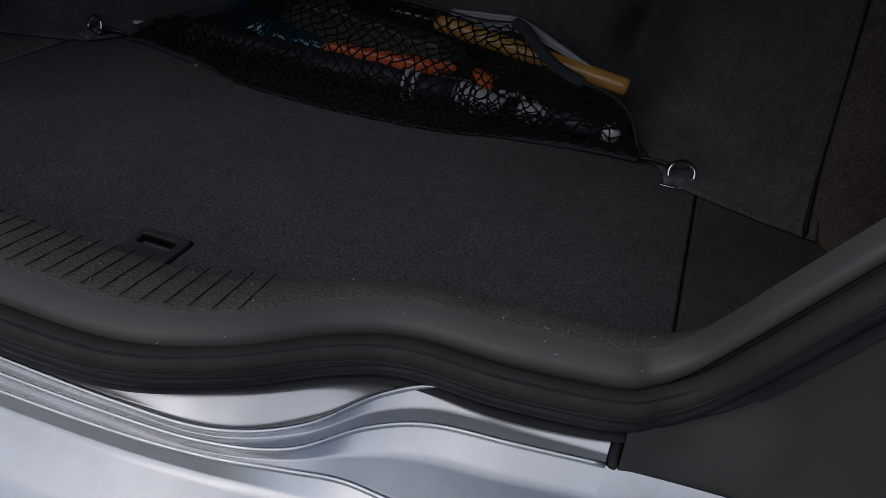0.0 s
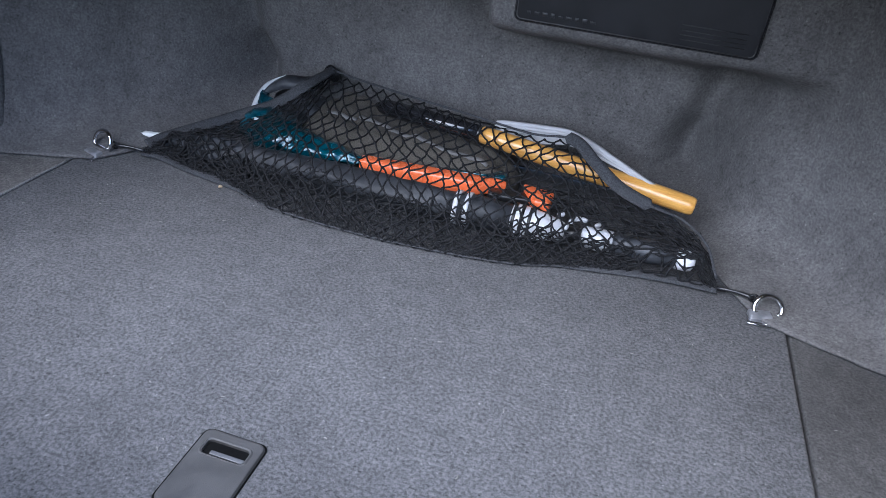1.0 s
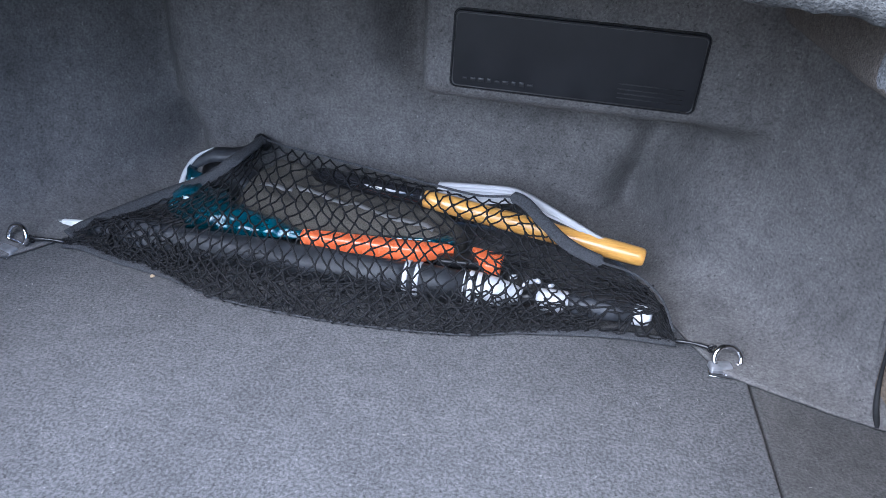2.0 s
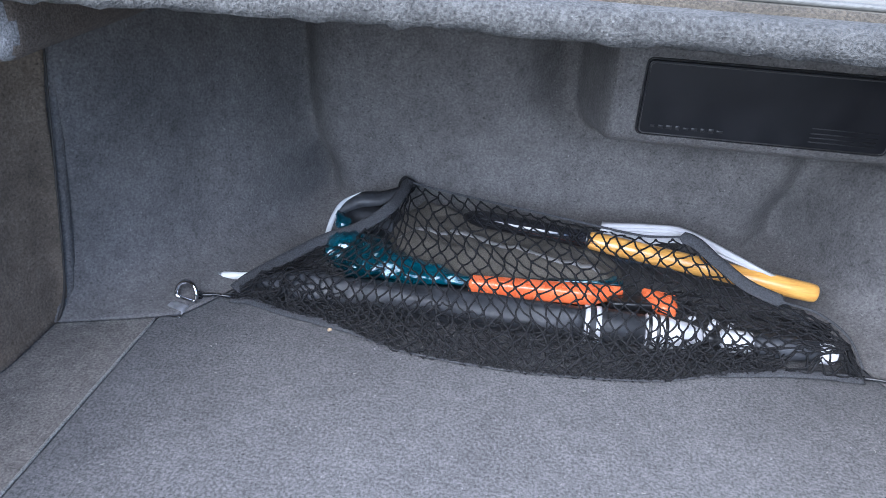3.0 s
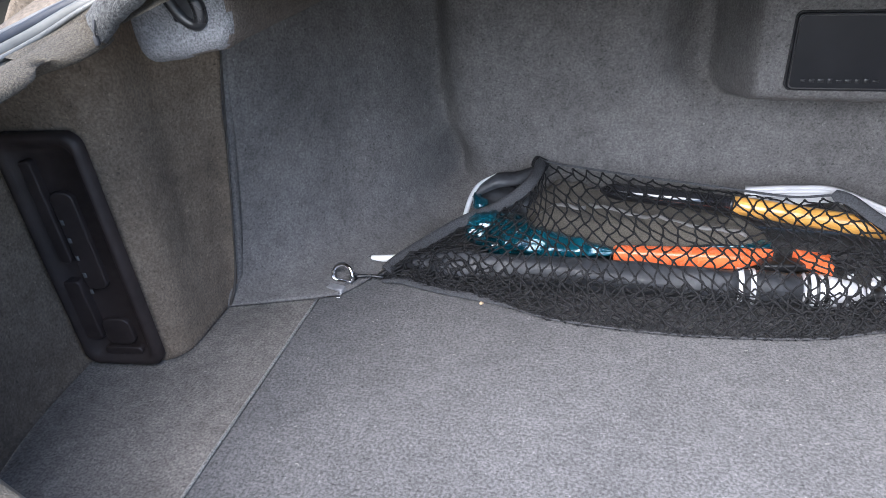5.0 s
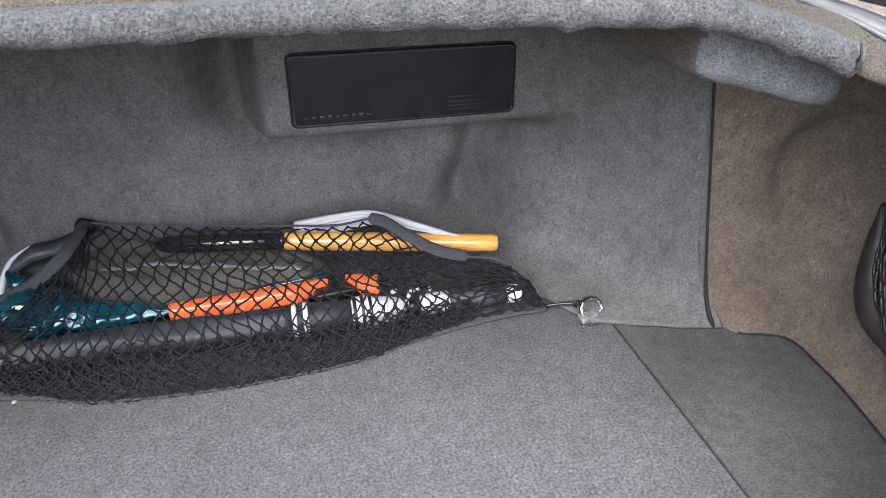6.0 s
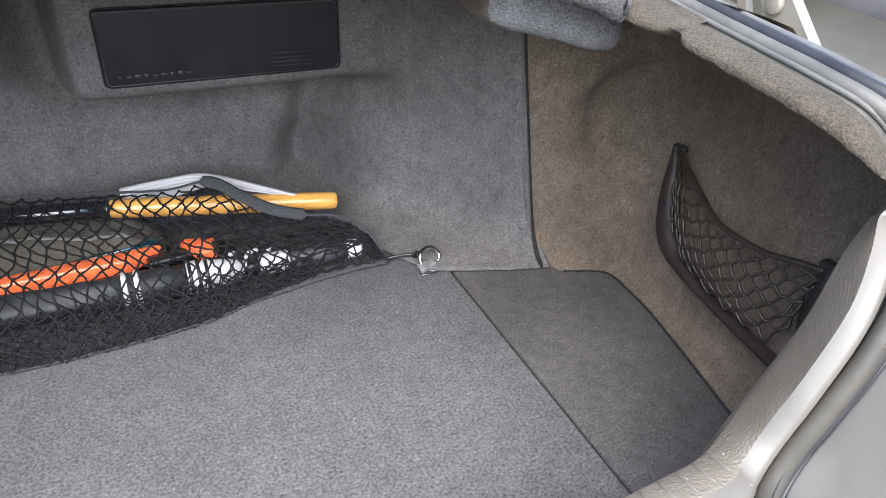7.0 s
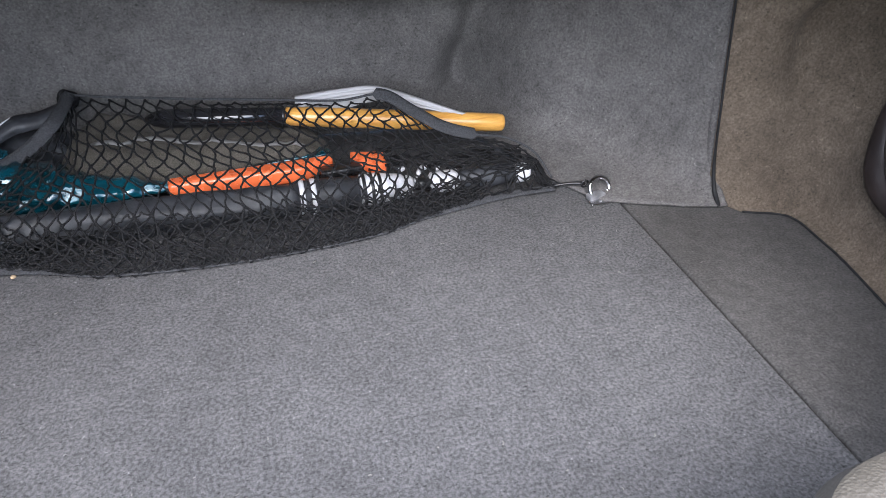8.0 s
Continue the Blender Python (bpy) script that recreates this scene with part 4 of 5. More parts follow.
# ---- changer cover on the seat-back wall ----
def rounded_rect(x0, x1, z0, z1, r, n=5):
    pts = []
    for cx, cz, a in ((x1 - r, z0 + r, -90), (x1 - r, z1 - r, 0), (x0 + r, z1 - r, 90), (x0 + r, z0 + r, 180)):
        for i in range(n + 1):
            w = radians(a + 90 * i / n)
            pts.append((cx + r * math.cos(w), cz + r * math.sin(w)))
    return pts


def changer_cover():
    t = thing("changer_cover", "black plastic cover plate set in the carpeted seat back", "cover", (0.229, 0.104, 0.299))
    o = rounded_rect(-0.139, 0.139, -0.0435, 0.0435, 0.007)
    me = slab("plate", o, 0.0, 0.006, M_BLACKGLOSS, 0.0018, 3)
    me.transform(Matrix.Rotation(radians(90), 4, "X"))
    plate = part("plate", me, t)
    o2 = rounded_rect(-0.1404, 0.1404, -0.0449, 0.0449, 0.008)
    me = slab("gap", o2, -0.010, 0.0015, M_DARK)
    me.transform(Matrix.Rotation(radians(90), 4, "X"))
    part("frame", me, t, "dark recess round the plate")
    rim = [(x, -0.0058, z) for x, z in rounded_rect(-0.1365, 0.1365, -0.041, 0.041, 0.006)]
    # ridge in a lighter grey than the plate: its edge highlight as colour
    part("ridge", tube("ridge", rim + rim[:1], 0.0009, M_HANDLE, 6), t)
    bar = rounded("mark", (0.0055, 0.0004, 0.005), 0.0001, M_EMBOSS, segs=1)
    for k in range(9):
        b = part("mark", bar, plate)
        b.location, b.scale = (-0.122 + 0.0095 * k, -0.0062, -0.0320), (0.85 + 0.35 * ((k * 7) % 3) / 2, 1, 0.55 + 0.5 * ((k * 5) % 4) / 3)
    line = rounded("line", (0.072, 0.0008, 0.0012), 0.0003, M_EMBOSS, segs=1)
    for z in (-0.0335, -0.0285, -0.0235, -0.0175):
        b = part("line", line, plate)
        b.location = (0.088, -0.0062, z)
    return t


M_EMBOSS = plastic("embossed_black", (0.017, 0.017, 0.018), 0.42, 0, 0, 0.4)
changer_cover()


# ---- hinge boxes hanging under the shelf ----
def hinge_box(sx):
    t = thing("hinge_box", "carpeted hinge box hanging under the parcel shelf", "box", (sx * 0.465, -0.13, 0.405), "hinge boxes", "structure")
    z0 = 0.378 if sx > 0 else 0.382
    bm = bmesh.new()
    bmesh.ops.create_cube(bm, size=1.0)
    x0, x1 = (0.402, 0.545) if sx > 0 else (0.411, 0.506)
    bmesh.ops.scale(bm, vec=(x1 - x0, 0.255, 0.08), verts=bm.verts)
    bmesh.ops.translate(bm, vec=(sx * (x0 + x1) / 2, -0.1175, z0 + 0.04), verts=bm.verts)
    bmesh.ops.bevel(bm, geom=bm.edges[:], offset=0.018, segments=5, affect="EDGES", profile=0.5)
    bmesh.ops.subdivide_edges(bm, edges=[e for e in bm.edges if e.calc_length() > 0.03], cuts=6, use_grid_fill=True)
    for v in bm.verts:
        v.co.z -= 0.028 * sstep(abs(v.co.x), 0.41, 0.53) if sx > 0 else 0.013 * sstep(abs(v.co.x), 0.41, 0.50)
        v.co += 0.0016 * Vector((noise.noise(v.co * 40), noise.noise(v.co * 40 + Vector((5, 0, 0))), noise.noise(v.co * 40 + Vector((0, 5, 0)))))
    me = bpy.data.meshes.new("box")
    bm.to_mesh(me)
    bm.free()
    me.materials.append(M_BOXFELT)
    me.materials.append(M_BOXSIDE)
    # faces not turned rearward take browner felt, with their shade in its colour
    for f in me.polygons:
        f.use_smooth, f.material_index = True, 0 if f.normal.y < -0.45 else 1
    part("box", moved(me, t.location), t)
    if sx < 0:
        c = Vector((-0.446, -0.2455, 0.427))
        cup = []
        for k in range(33):
            w = 2 * math.pi * k / 32
            cup.append(c + Vector((0.0115 * math.cos(w) - 0.008 * math.sin(w), -0.002 - 0.002 * math.sin(w), 0.0215 * math.sin(w))) - t.location)
        part("bezel", tube("bezel", cup, 0.0058, M_BLACKPL, 10, up=(0, 1, 0)), t, "black plastic bezel ring")
        part("recess", rounded("recess", (0.022, 0.006, 0.040), 0.0028, M_DARK, c - t.location), t)
    return t


hinge_box(1)
hinge_box(-1)


# ---- long black tray on the left pillar ----
def tray():
    t = thing("jack_bracket_cover", "long black moulded plastic cover on the boot lining", "cover", (-0.658, -0.213, 0.150))
    rot = Matrix(((1, 0, -0.055, 0), (0.12, 1, -0.02, 0), (0, 0, 1, 0), (0, 0, 0, 1))) @ Matrix.Rotation(radians(90), 4, "X")
    o = rounded_rect(-0.048, 0.048, -0.146, 0.146, 0.016)
    i = rounded_rect(-0.036, 0.036, -0.134, 0.134, 0.012)
    n = len(o)
    def ring(pts, d):
        return [(x, z, d) for x, z in pts]
    i2 = rounded_rect(-0.030, 0.030, -0.126, 0.126, 0.012)
    m1, m2 = rounded_rect(-0.044, 0.044, -0.142, 0.142, 0.015), rounded_rect(-0.040, 0.040, -0.138, 0.138, 0.013)
    rings = [ring(o, -0.004), ring(o, 0.004), ring(m1, 0.008), ring(m2, 0.008), ring(i, 0.004), ring(i2, -0.004)]
    verts = [v for r in rings for v in r]
    faces = [(k * n + j, k * n + (j + 1) % n, (k + 1) * n + (j + 1) % n, (k + 1) * n + j) for k in range(len(rings) - 1) for j in range(n)]
    faces.append(tuple((len(rings) - 1) * n + j for j in range(n)))
    me = mesh_from("shell", verts, faces, M_TRAY)
    me.transform(rot)
    part("shell", me, t)
    for (x, z, w, h) in ((0.004, -0.100, 0.034, 0.036), (0.002, 0.02, 0.026, 0.12)):
        me = slab("rib", rounded_rect(x - w / 2, x + w / 2, z - h / 2, z + h / 2, 0.010), -0.006, 0.002, M_TRAY, 0.002, 3)
        me.transform(rot)
        field = part("raised_field", me, t)
    for name, x0, x1, z0, z1, d in (("spine", -0.026, -0.013, -0.005, 0.116, 0.005), ("latch_step", -0.034, -0.014, -0.108, -0.028, 0.0065), ("foot_ledge", -0.020, 0.026, -0.131, -0.121, 0.004)):
        me = slab(name, rounded_rect(x0, x1, z0, z1, 0.0045), -0.006, d, M_TRAY, 0.002, 3)
        me.transform(rot)
        part(name, me, t)
    bar = rounded("mark", (0.004, 0.006, 0.0008), 0.0003, M_SILVERMARK, segs=1)
    bar.transform(rot)
    for k in range(5):
        b = part("mark", bar, field)
        b.location = rot @ Vector((-0.006, 0.045 - 0.022 * k, 0.003))
    return t


M_SILVERMARK = plastic("worn_mark", (0.10, 0.10, 0.10), 0.5)
tray()


# ---- cargo pocket on the right lining ----
def side_x(y, z):
    return soft_table([(0.10, 0.702), (0.136, 0.702), (0.216, 0.696), (0.31, 0.678), (0.41, 0.658), (0.52, 0.630)], -y, 0.01) + 0.05 * z - 0.012 + 0.026 * sstep(z, 0.07, 0.22)


def pocket():
    t = thing("side_net_pocket", "dark brown mesh pocket in a moulded frame on the side lining", "net pocket", (0.69, -0.29, 0.11))
    c = t.location
    def P(y, z, d=0.0):
        return Vector((side_x(y, z) - d, y, z)) - c
    left = [(-0.160, 0.202), (-0.166, 0.160), (-0.177, 0.128), (-0.190, 0.105), (-0.210, 0.089), (-0.240, 0.083)]
    low = [(-0.240, 0.083), (-0.307, 0.082), (-0.366, 0.084), (-0.412, 0.087), (-0.437, 0.092)]
    right = [(-0.437, 0.092), (-0.446, 0.103), (-0.441, 0.129), (-0.433, 0.159), (-0.429, 0.195)]
    outline = spline([(0.0, y, z) for y, z in left + low[1:] + right[1:]], 90)
    n = len(outline) - 1
    mid = Vector((0.0, -0.30, 0.145))
    plate = [[], [], [], [], []]
    for i, p in enumerate(outline):
        d = (outline[min(i + 1, n)] - outline[max(i - 1, 0)]).normalized()
        side = Vector((0.0, -d.z, d.y))
        if side.dot(mid - p) < 0:
            side = -side
        w = lerp_table([(0.0, 0.010), (0.06, 0.021), (0.22, 0.030), (0.32, 0.026), (0.45, 0.013), (0.70, 0.012), (0.80, 0.020), (0.94, 0.026), (1.0, 0.020)], i / n)
        for r, f, h in zip(plate, (-0.008, -0.006, 0.0, w - 0.011, w - 0.008), (0.0, 0.009, 0.0125, 0.0105, 0.001)):
            q = p + side * f
            r.append(P(q.y, q.z, h))
    me = loft("frame", plate, M_TRAY)
    part("frame", me, t)
    part("frame_tip", rounded("frame_tip", (0.008, 0.012, 0.009), 0.0025, M_TRAY, P(-0.167, 0.199, 0.004)), t)
    part("frame_end", rounded("frame_end", (0.012, 0.024, 0.014), 0.004, M_TRAY, P(-0.428, 0.193, 0.006)), t)
    hem = spline([P(-0.170, 0.196, 0.010), P(-0.221, 0.183, 0.020), P(-0.274, 0.171, 0.026), P(-0.310, 0.170, 0.028), P(-0.360, 0.175, 0.024), P(-0.395, 0.184, 0.018), P(-0.424, 0.190, 0.010)], 60)
    part("hem", tube("hem", hem, 0.0032, M_NETBROWN, 8), t, "elastic top hem")
    # cords
    bottom = spline([P(-0.180, 0.160, 0.008), P(-0.192, 0.136, 0.008), P(-0.209, 0.116, 0.008), P(-0.246, 0.096, 0.009), P(-0.32, 0.092, 0.009), P(-0.385, 0.096, 0.008), P(-0.415, 0.110, 0.008), P(-0.416, 0.140, 0.008)], 60)
    bot, top = even(bottom, 60), even(hem, 60)
    nu, nv = 9, 9
    rnd = random.Random(5)
    def S(u, v):
        i = u * 60
        k = int(min(i, 59))
        f = i - k
        a, b = bot[k].lerp(bot[k + 1], f), top[k].lerp(top[k + 1], f)
        return a.lerp(b, v) - Vector((0.012 * math.sin(math.pi * v) * math.sin(math.pi * u), 0, 0))
    node = {}
    for j in range(nv + 1):
        for i in range(nu + 2):
            u = (i + (0.5 if j % 2 else 0)) / (nu + 0.5)
            node[i, j] = S(min(u, 1), j / nv) + Vector((0, rnd.uniform(-1, 1), rnd.uniform(-1, 1))) * 0.0018
    items = []
    for j in range(nv):
        for i in range(nu + 1):
            for di in ((0, 1) if j % 2 else (0, -1)):
                if (i + di, j + 1) in node and i + di >= 0:
                    a, b = node[i, j], node[i + di, j + 1]
                    along_u = (S(min((i + 1.0) / nu, 1), (j + 0.5) / nv) - S(max((i - 0.5) / nu - 0.02, 0), (j + 0.5) / nv)).normalized()
                    run = along_u * (0.13 * (b - a).length * (1 if (b - a).dot(along_u) > 0 else -1))
                    lift = Vector((-0.001, 0, rnd.uniform(-1, 1) * 0.001))
                    items.append(tube_data(spline([a, a + run, a.lerp(b, 0.5) + lift, b - run, b], 8), [0.0023, 0.0020, 0.0018, 0.0017, 0.0017, 0.0017, 0.0018, 0.0020, 0.0023], 6, False))
    tagged(part("mesh", joined("mesh", items, M_NETBROWN), t), kind="stuff")
    return t


M_NETBROWN = plastic("pocket_cord", (0.027, 0.021, 0.016), 0.42, 900.0, 0.4, 0.6, 0.3, 200.0)
pocket()


# ---- finger pull in the floor board ----
def floor_pull():
    t = thing("floor_pull", "grey plastic finger-pull plate with an open slot in the floor board", "handle", (0.0, -0.434, 0.0))
    o = rounded_rect(-0.028, 0.028, -0.0385, 0.0385, 0.007)
    h = rounded_rect(-0.019, 0.019, 0.0125, 0.0275, 0.004)
    n = len(o)
    rings = [[(x, y, -0.004) for x, y in o], [(x, y, 0.0010) for x, y in o], [(x * 0.965, y * 0.975, 0.0030) for x, y in o],
             [(x * 0.92, y * 0.945, 0.0034) for x, y in o], [(x * 1.14, (y - 0.0195) * 1.22 + 0.0195, 0.0034) for x, y in h], [(x * 1.07, (y - 0.0195) * 1.12 + 0.0195, 0.0043) for x, y in h], [(x, y, 0.0036) for x, y in h], [(x * 0.97, (y - 0.0195) * 0.97 + 0.0195, -0.002) for x, y in h]]
    part("groove", slab("groove", [(x * 1.05, y * 1.035) for x, y in o], 0.0, 0.0006, M_HOLE), t, "dark groove round the plate")
    verts = [v for r in rings for v in r]
    faces = [(k * n + j, k * n + (j + 1) % n, (k + 1) * n + (j + 1) % n, (k + 1) * n + j) for k in range(len(rings) - 1) for j in range(n)]
    plate = part("plate", mesh_from("plate", verts, faces, M_HANDLE, False), t)
    # flat black plate paints the dark of the slot; the board has no hole
    part("cup", rounded("cup", (0.040, 0.017, 0.004), 0.001, M_HOLE, (0, 0.0195, -0.0010)), plate, "black plate standing for the shade in the finger slot")
    part("bar", rounded("bar", (0.030, 0.004, 0.0012), 0.0005, M_STEELDARK, (0.003, 0.0165, 0.0016)), plate)
    return t


# black for the shade in the slot and the groove
M_HOLE = plastic("gap_shade_black", (0.003, 0.003, 0.003), 0.9, 0, 0, 0.1)
M_STEELDARK = plastic("dull_bar", (0.10, 0.10, 0.105), 0.35)
floor_pull()


# ---- lashing rings ----
def lashing_ring(sx):
    t = thing("lashing_ring", "chromed D-shaped lashing ring on the boot floor", "ring", (sx * 0.450, -0.006, 0.004), "lashing rings")
    pts = []
    for k in range(25):
        w = radians(-20 + 220 * k / 24)
        if sx > 0:      # lies lower than its twin
            pts.append((0.0158 * math.cos(w), -0.008 + 0.008 * math.sin(w), 0.0085 + 0.0130 * math.sin(w)))
        else:
            pts.append((0.0155 * math.cos(w), 0.006 * math.sin(w), 0.014 + 0.0150 * math.sin(w)))
    a, b = pts[0], pts[-1]
    loop = pts + [(b[0] + 0.006, b[1] + 0.001, b[2] - 0.003), (0, b[1] + 0.002, b[2] - 0.004), (a[0] - 0.006, a[1] + 0.001, a[2] - 0.003), a]
    me = tube("ring", spline(loop, 70), 0.0031, M_CHROME, 10, up=(0, 1, 0))
    me.transform(Matrix.Rotation(radians(sx * 12), 4, "Z"))
    part("ring", me, t)
    me = rounded("bracket", (0.026, 0.013, 0.008), 0.0026, M_ZINC, (-0.006, -0.014, 0.0015), Matrix.Rotation(radians(sx * 14), 4, "Z"))
    part("bracket", me, t, "zinc-plated bracket")
    part("plate", rounded("plate", (0.026, 0.012, 0.003), 0.0010, M_CHROME, (-0.007, -0.026, -0.0015)), t)
    return t


lashing_ring(1)
lashing_ring(-1)


# ---- cargo net and its load ----
F_HEM = [(-0.400, 0.012, 0.006), (-0.371, 0.013, 0.006), (-0.318, 0.000, 0.005), (-0.253, -0.013, 0.005), (-0.200, -0.034, 0.005), (-0.152, -0.048, 0.005), (-0.048, -0.056, 0.005), (0.052, -0.052, 0.005),
         (0.149, -0.039, 0.005), (0.215, -0.016, 0.005), (0.276, 0.002, 0.005), (0.340, 0.011, 0.006), (0.396, 0.010, 0.008)]
T_HEM = [(-0.394, 0.024, 0.010), (-0.383, 0.048, 0.014), (-0.348, 0.094, 0.023), (-0.306, 0.134, 0.036), (-0.252, 0.138, 0.062), (-0.214, 0.148, 0.090), (-0.203, 0.190, 0.097), (-0.199, 0.226, 0.096), (-0.165, 0.216, 0.096), (-0.070, 0.196, 0.093), (0.040, 0.162, 0.096), (0.130, 0.140, 0.096),
         (0.186, 0.132, 0.103), (0.222, 0.107, 0.088), (0.258, 0.084, 0.072), (0.300, 0.072, 0.062), (0.340, 0.066, 0.056), (0.372, 0.040, 0.044), (0.392, 0.018, 0.014)]
NETF, NETT = even(spline(F_HEM, 200), 200), even(spline(T_HEM, 260), 200)

PEAK = max(range(120), key=lambda i: NETT[i].y)          # where the band is tied to the loop


LOAD = [((-0.366, 0.036, 0.022), (-0.31, 0.035, 0.023), 0.012), ((-0.31, 0.035, 0.023), (0.200, 0.030, 0.026), 0.0225), ((0.20, 0.030, 0.026), (0.366, 0.028, 0.027), 0.0140), ((0.060, 0.135, 0.088), (0.340, 0.111, 0.061), 0.0135), ((-0.110, 0.180, 0.080), (0.060, 0.135, 0.088), 0.0130),
        ((-0.085, 0.073, 0.030), (0.090, 0.080, 0.032), 0.0200), ((0.145, 0.062, 0.030), (0.165, 0.090, 0.032), 0.0190)]


def over_load(p, gap=0.0022, weight=1.0):
    """Lift a point of the net so that it lies on the rods below it."""
    for a, b, r in LOAD:
        a, b, r = Vector(a), Vector(b), r + gap
        f = (p.x - a.x) / (b.x - a.x)
        if -0.04 < f < 1.04:
            c = a.lerp(b, min(max(f, 0.0), 1.0))
            d = p.y - c.y
            if abs(d) < r:
                p.z = max(p.z, p.z + weight * (c.z + math.sqrt(r * r - d * d) - p.z))
    p.z = max(p.z, 0.003)
    return p


def net_at(u, v):
    v = min(max(v, 0.0), 1.0)
    i = min(max(u, 0), 1) * 200
    k = int(min(i, 199))
    f = i - k
    a, b = NETF[k].lerp(NETF[k + 1], f), NETT[k].lerp(NETT[k + 1], f)
    p = a.lerp(b, v)
    w = max(0.0, math.sin(math.pi * min(max(u, 0), 1))) ** 0.5
    hump = (min(1.0, v / 0.26) ** 0.75) * (1 - v) ** 0.75
    p.z += 0.050 * w * hump
    p.z += 0.003 * math.sin(u * 37) * math.sin(math.pi * v)
    return p


def cord(a, q, rnd, r, kink, c, rest):
    """A fuzzy twisted cord between two knots, sagging a little and lying on what is below it."""
    mid = a.lerp(q, 0.5) + Vector((rnd.uniform(-1, 1), rnd.uniform(-1, 1), -0.5)) * kink
    if rest:
        mid = over_load(mid + c) - c
    one = a.lerp(mid, 0.5) + Vector((rnd.uniform(-1, 1), rnd.uniform(-1, 1), rnd.uniform(-1, 1))) * 0.4 * kink
    two = mid.lerp(q, 0.5) + Vector((rnd.uniform(-1, 1), rnd.uniform(-1, 1), rnd.uniform(-1, 1))) * 0.4 * kink
    return tube_data([a, a.lerp(one, 0.45), one, mid, two, q.lerp(two, 0.45), q], [1.75 * r, 1.25 * r, 0.95 * r, 1.1 * r, 0.95 * r, 1.25 * r, 1.75 * r], 5, False)


def cargo_net():
    t = thing("cargo_net", "black knotted cargo net stretched over loose things on the boot floor", "cargo net", (0, 0.08, 0.05))
    c = t.location
    rnd = random.Random(11)
    nu, nv = 42, 17
    node = {}
    for j in range(nv + 1):
        v = (j / nv) ** 1.45
        for i in range(nu + 1):
            u = (i + (0.5 if j % 2 else 0.0)) / (nu + 0.5)
            u -= 0.6 * min(u, 1.0) ** 6 * (1 - min(u, 1.0))
            u += 0.005 * math.sin(j * 1.3 + i * 0.4)
            u += 0.009 * noise.noise((i * 0.31, j * 0.4, 2.0))
            p = net_at(u, v + 0.012 * noise.noise((i * 0.23, j * 0.3, 7.0))) + Vector((rnd.uniform(-1, 1), rnd.uniform(-1, 1), rnd.uniform(-0.3, 0.8))) * 0.0017
            node[i, j] = over_load(p, 0.0022, sstep(v, 0.0, 0.10)) - c
    items = []
    for j in range(nv):
        for i in range(nu + 1):
            for di in ((0, 1) if j % 2 else (0, -1)):
                q = node.get((i + di, j + 1))
                if q is not None:
                    items.append(cord(node[i, j], q, rnd, 0.00116, 0.0018, c, True))
    # gathered end of the mesh behind the band
    for k in range(46):
        x = 0.16 + 0.20 * rnd.random()
        f = (x - 0.16) / 0.20
        y = 0.050 + 0.055 * rnd.random() * (1 - 0.6 * f)
        p = over_load(Vector((x, y, 0.030 + 0.030 * rnd.random() * (1 - 0.5 * f))), 0.003)
        w = rnd.uniform(-0.9, 0.5)
        d = Vector((math.cos(w), math.sin(w), rnd.uniform(-0.3, 0.3))) * rnd.uniform(0.007, 0.016)
        items.append(cord(p - d - c, p + d - c, rnd, 0.0011, 0.0030, c, True))
    tagged(part("mesh", joined("mesh", items, M_NET), t), kind="stuff")
    # loose folds of the net lying along its front edge
    slack = []
    for layer in range(2):
        mu, mv = 36 - 3 * layer, 9
        fold = {}
        for j in range(mv + 1):
            for i in range(mu + 1):
                u = 0.05 + 0.83 * (i + (0.5 if j % 2 else 0.0) + 0.3 * layer) / (mu + 1)
                v = (0.17 + 0.03 * layer) * (j / mv) ** 1.1 * (1.0 + 0.25 * noise.noise((u * 9, layer * 5.0, 0)))
                p = net_at(u + 0.014 * noise.noise((u * 16, v * 22, layer * 3.1)), max(0.0, v + 0.022 * noise.noise((u * 14, v * 12, 9 + layer * 2.3)) * min(1.0, 6 * v)))
                p += Vector((rnd.uniform(-1, 1), rnd.uniform(-1, 1), rnd.uniform(-1, 1))) * 0.0014
                p.z = max(0.003, p.z * (0.95, 0.62)[layer] + 0.005 * noise.noise((u * 30, v * 30, layer)))
                fold[i, j] = over_load(p, 0.001, sstep(v, 0.0, 0.10)) - c
        for j in range(mv):
            for i in range(mu + 1):
                for di in ((0, 1) if j % 2 else (0, -1)):
                    q = fold.get((i + di, j + 1))
                    if q is not None:
                        slack.append(cord(fold[i, j], q, rnd, 0.00100, 0.0026, c, False))
    tagged(part("slack_mesh", joined("slack_mesh", slack, M_NET), t), kind="stuff")
    def hem_width(i):
        return 0.0016 + max(0.0062 * (1 - sstep(i, 34, 50)), 0.0054 * sstep(i, 150, 168))
    part("front_hem", tube("front_hem", [p - c + Vector((0, 0.0012 * noise.noise((i * 0.6, 0, 0)), 0)) for i, p in enumerate(NETF)], [hem_width(i) for i in range(201)], M_WEB, 8, 0.22, (0, -0.25, 0.97)), t, "flat black elastic hem")
    n = len(NETT)
    part("top_hem", tube("top_hem", [p - c + Vector((0, -0.007, 0.008)) for p in NETT], [0.0088 if i < PEAK or 0.176 < NETT[i].x < 0.30 else 0.0018 for i in range(n)], M_WEB, 8, 0.16, (0.1, -0.75, 0.66)), t, "flat black elastic webbing band")
    top = Vector((-0.204, 0.224, 0.098)) - c
    part("knot", rounded("knot", (0.026, 0.018, 0.020), 0.007, M_NET, top, Matrix.Rotation(radians(25), 4, "Y")), t)
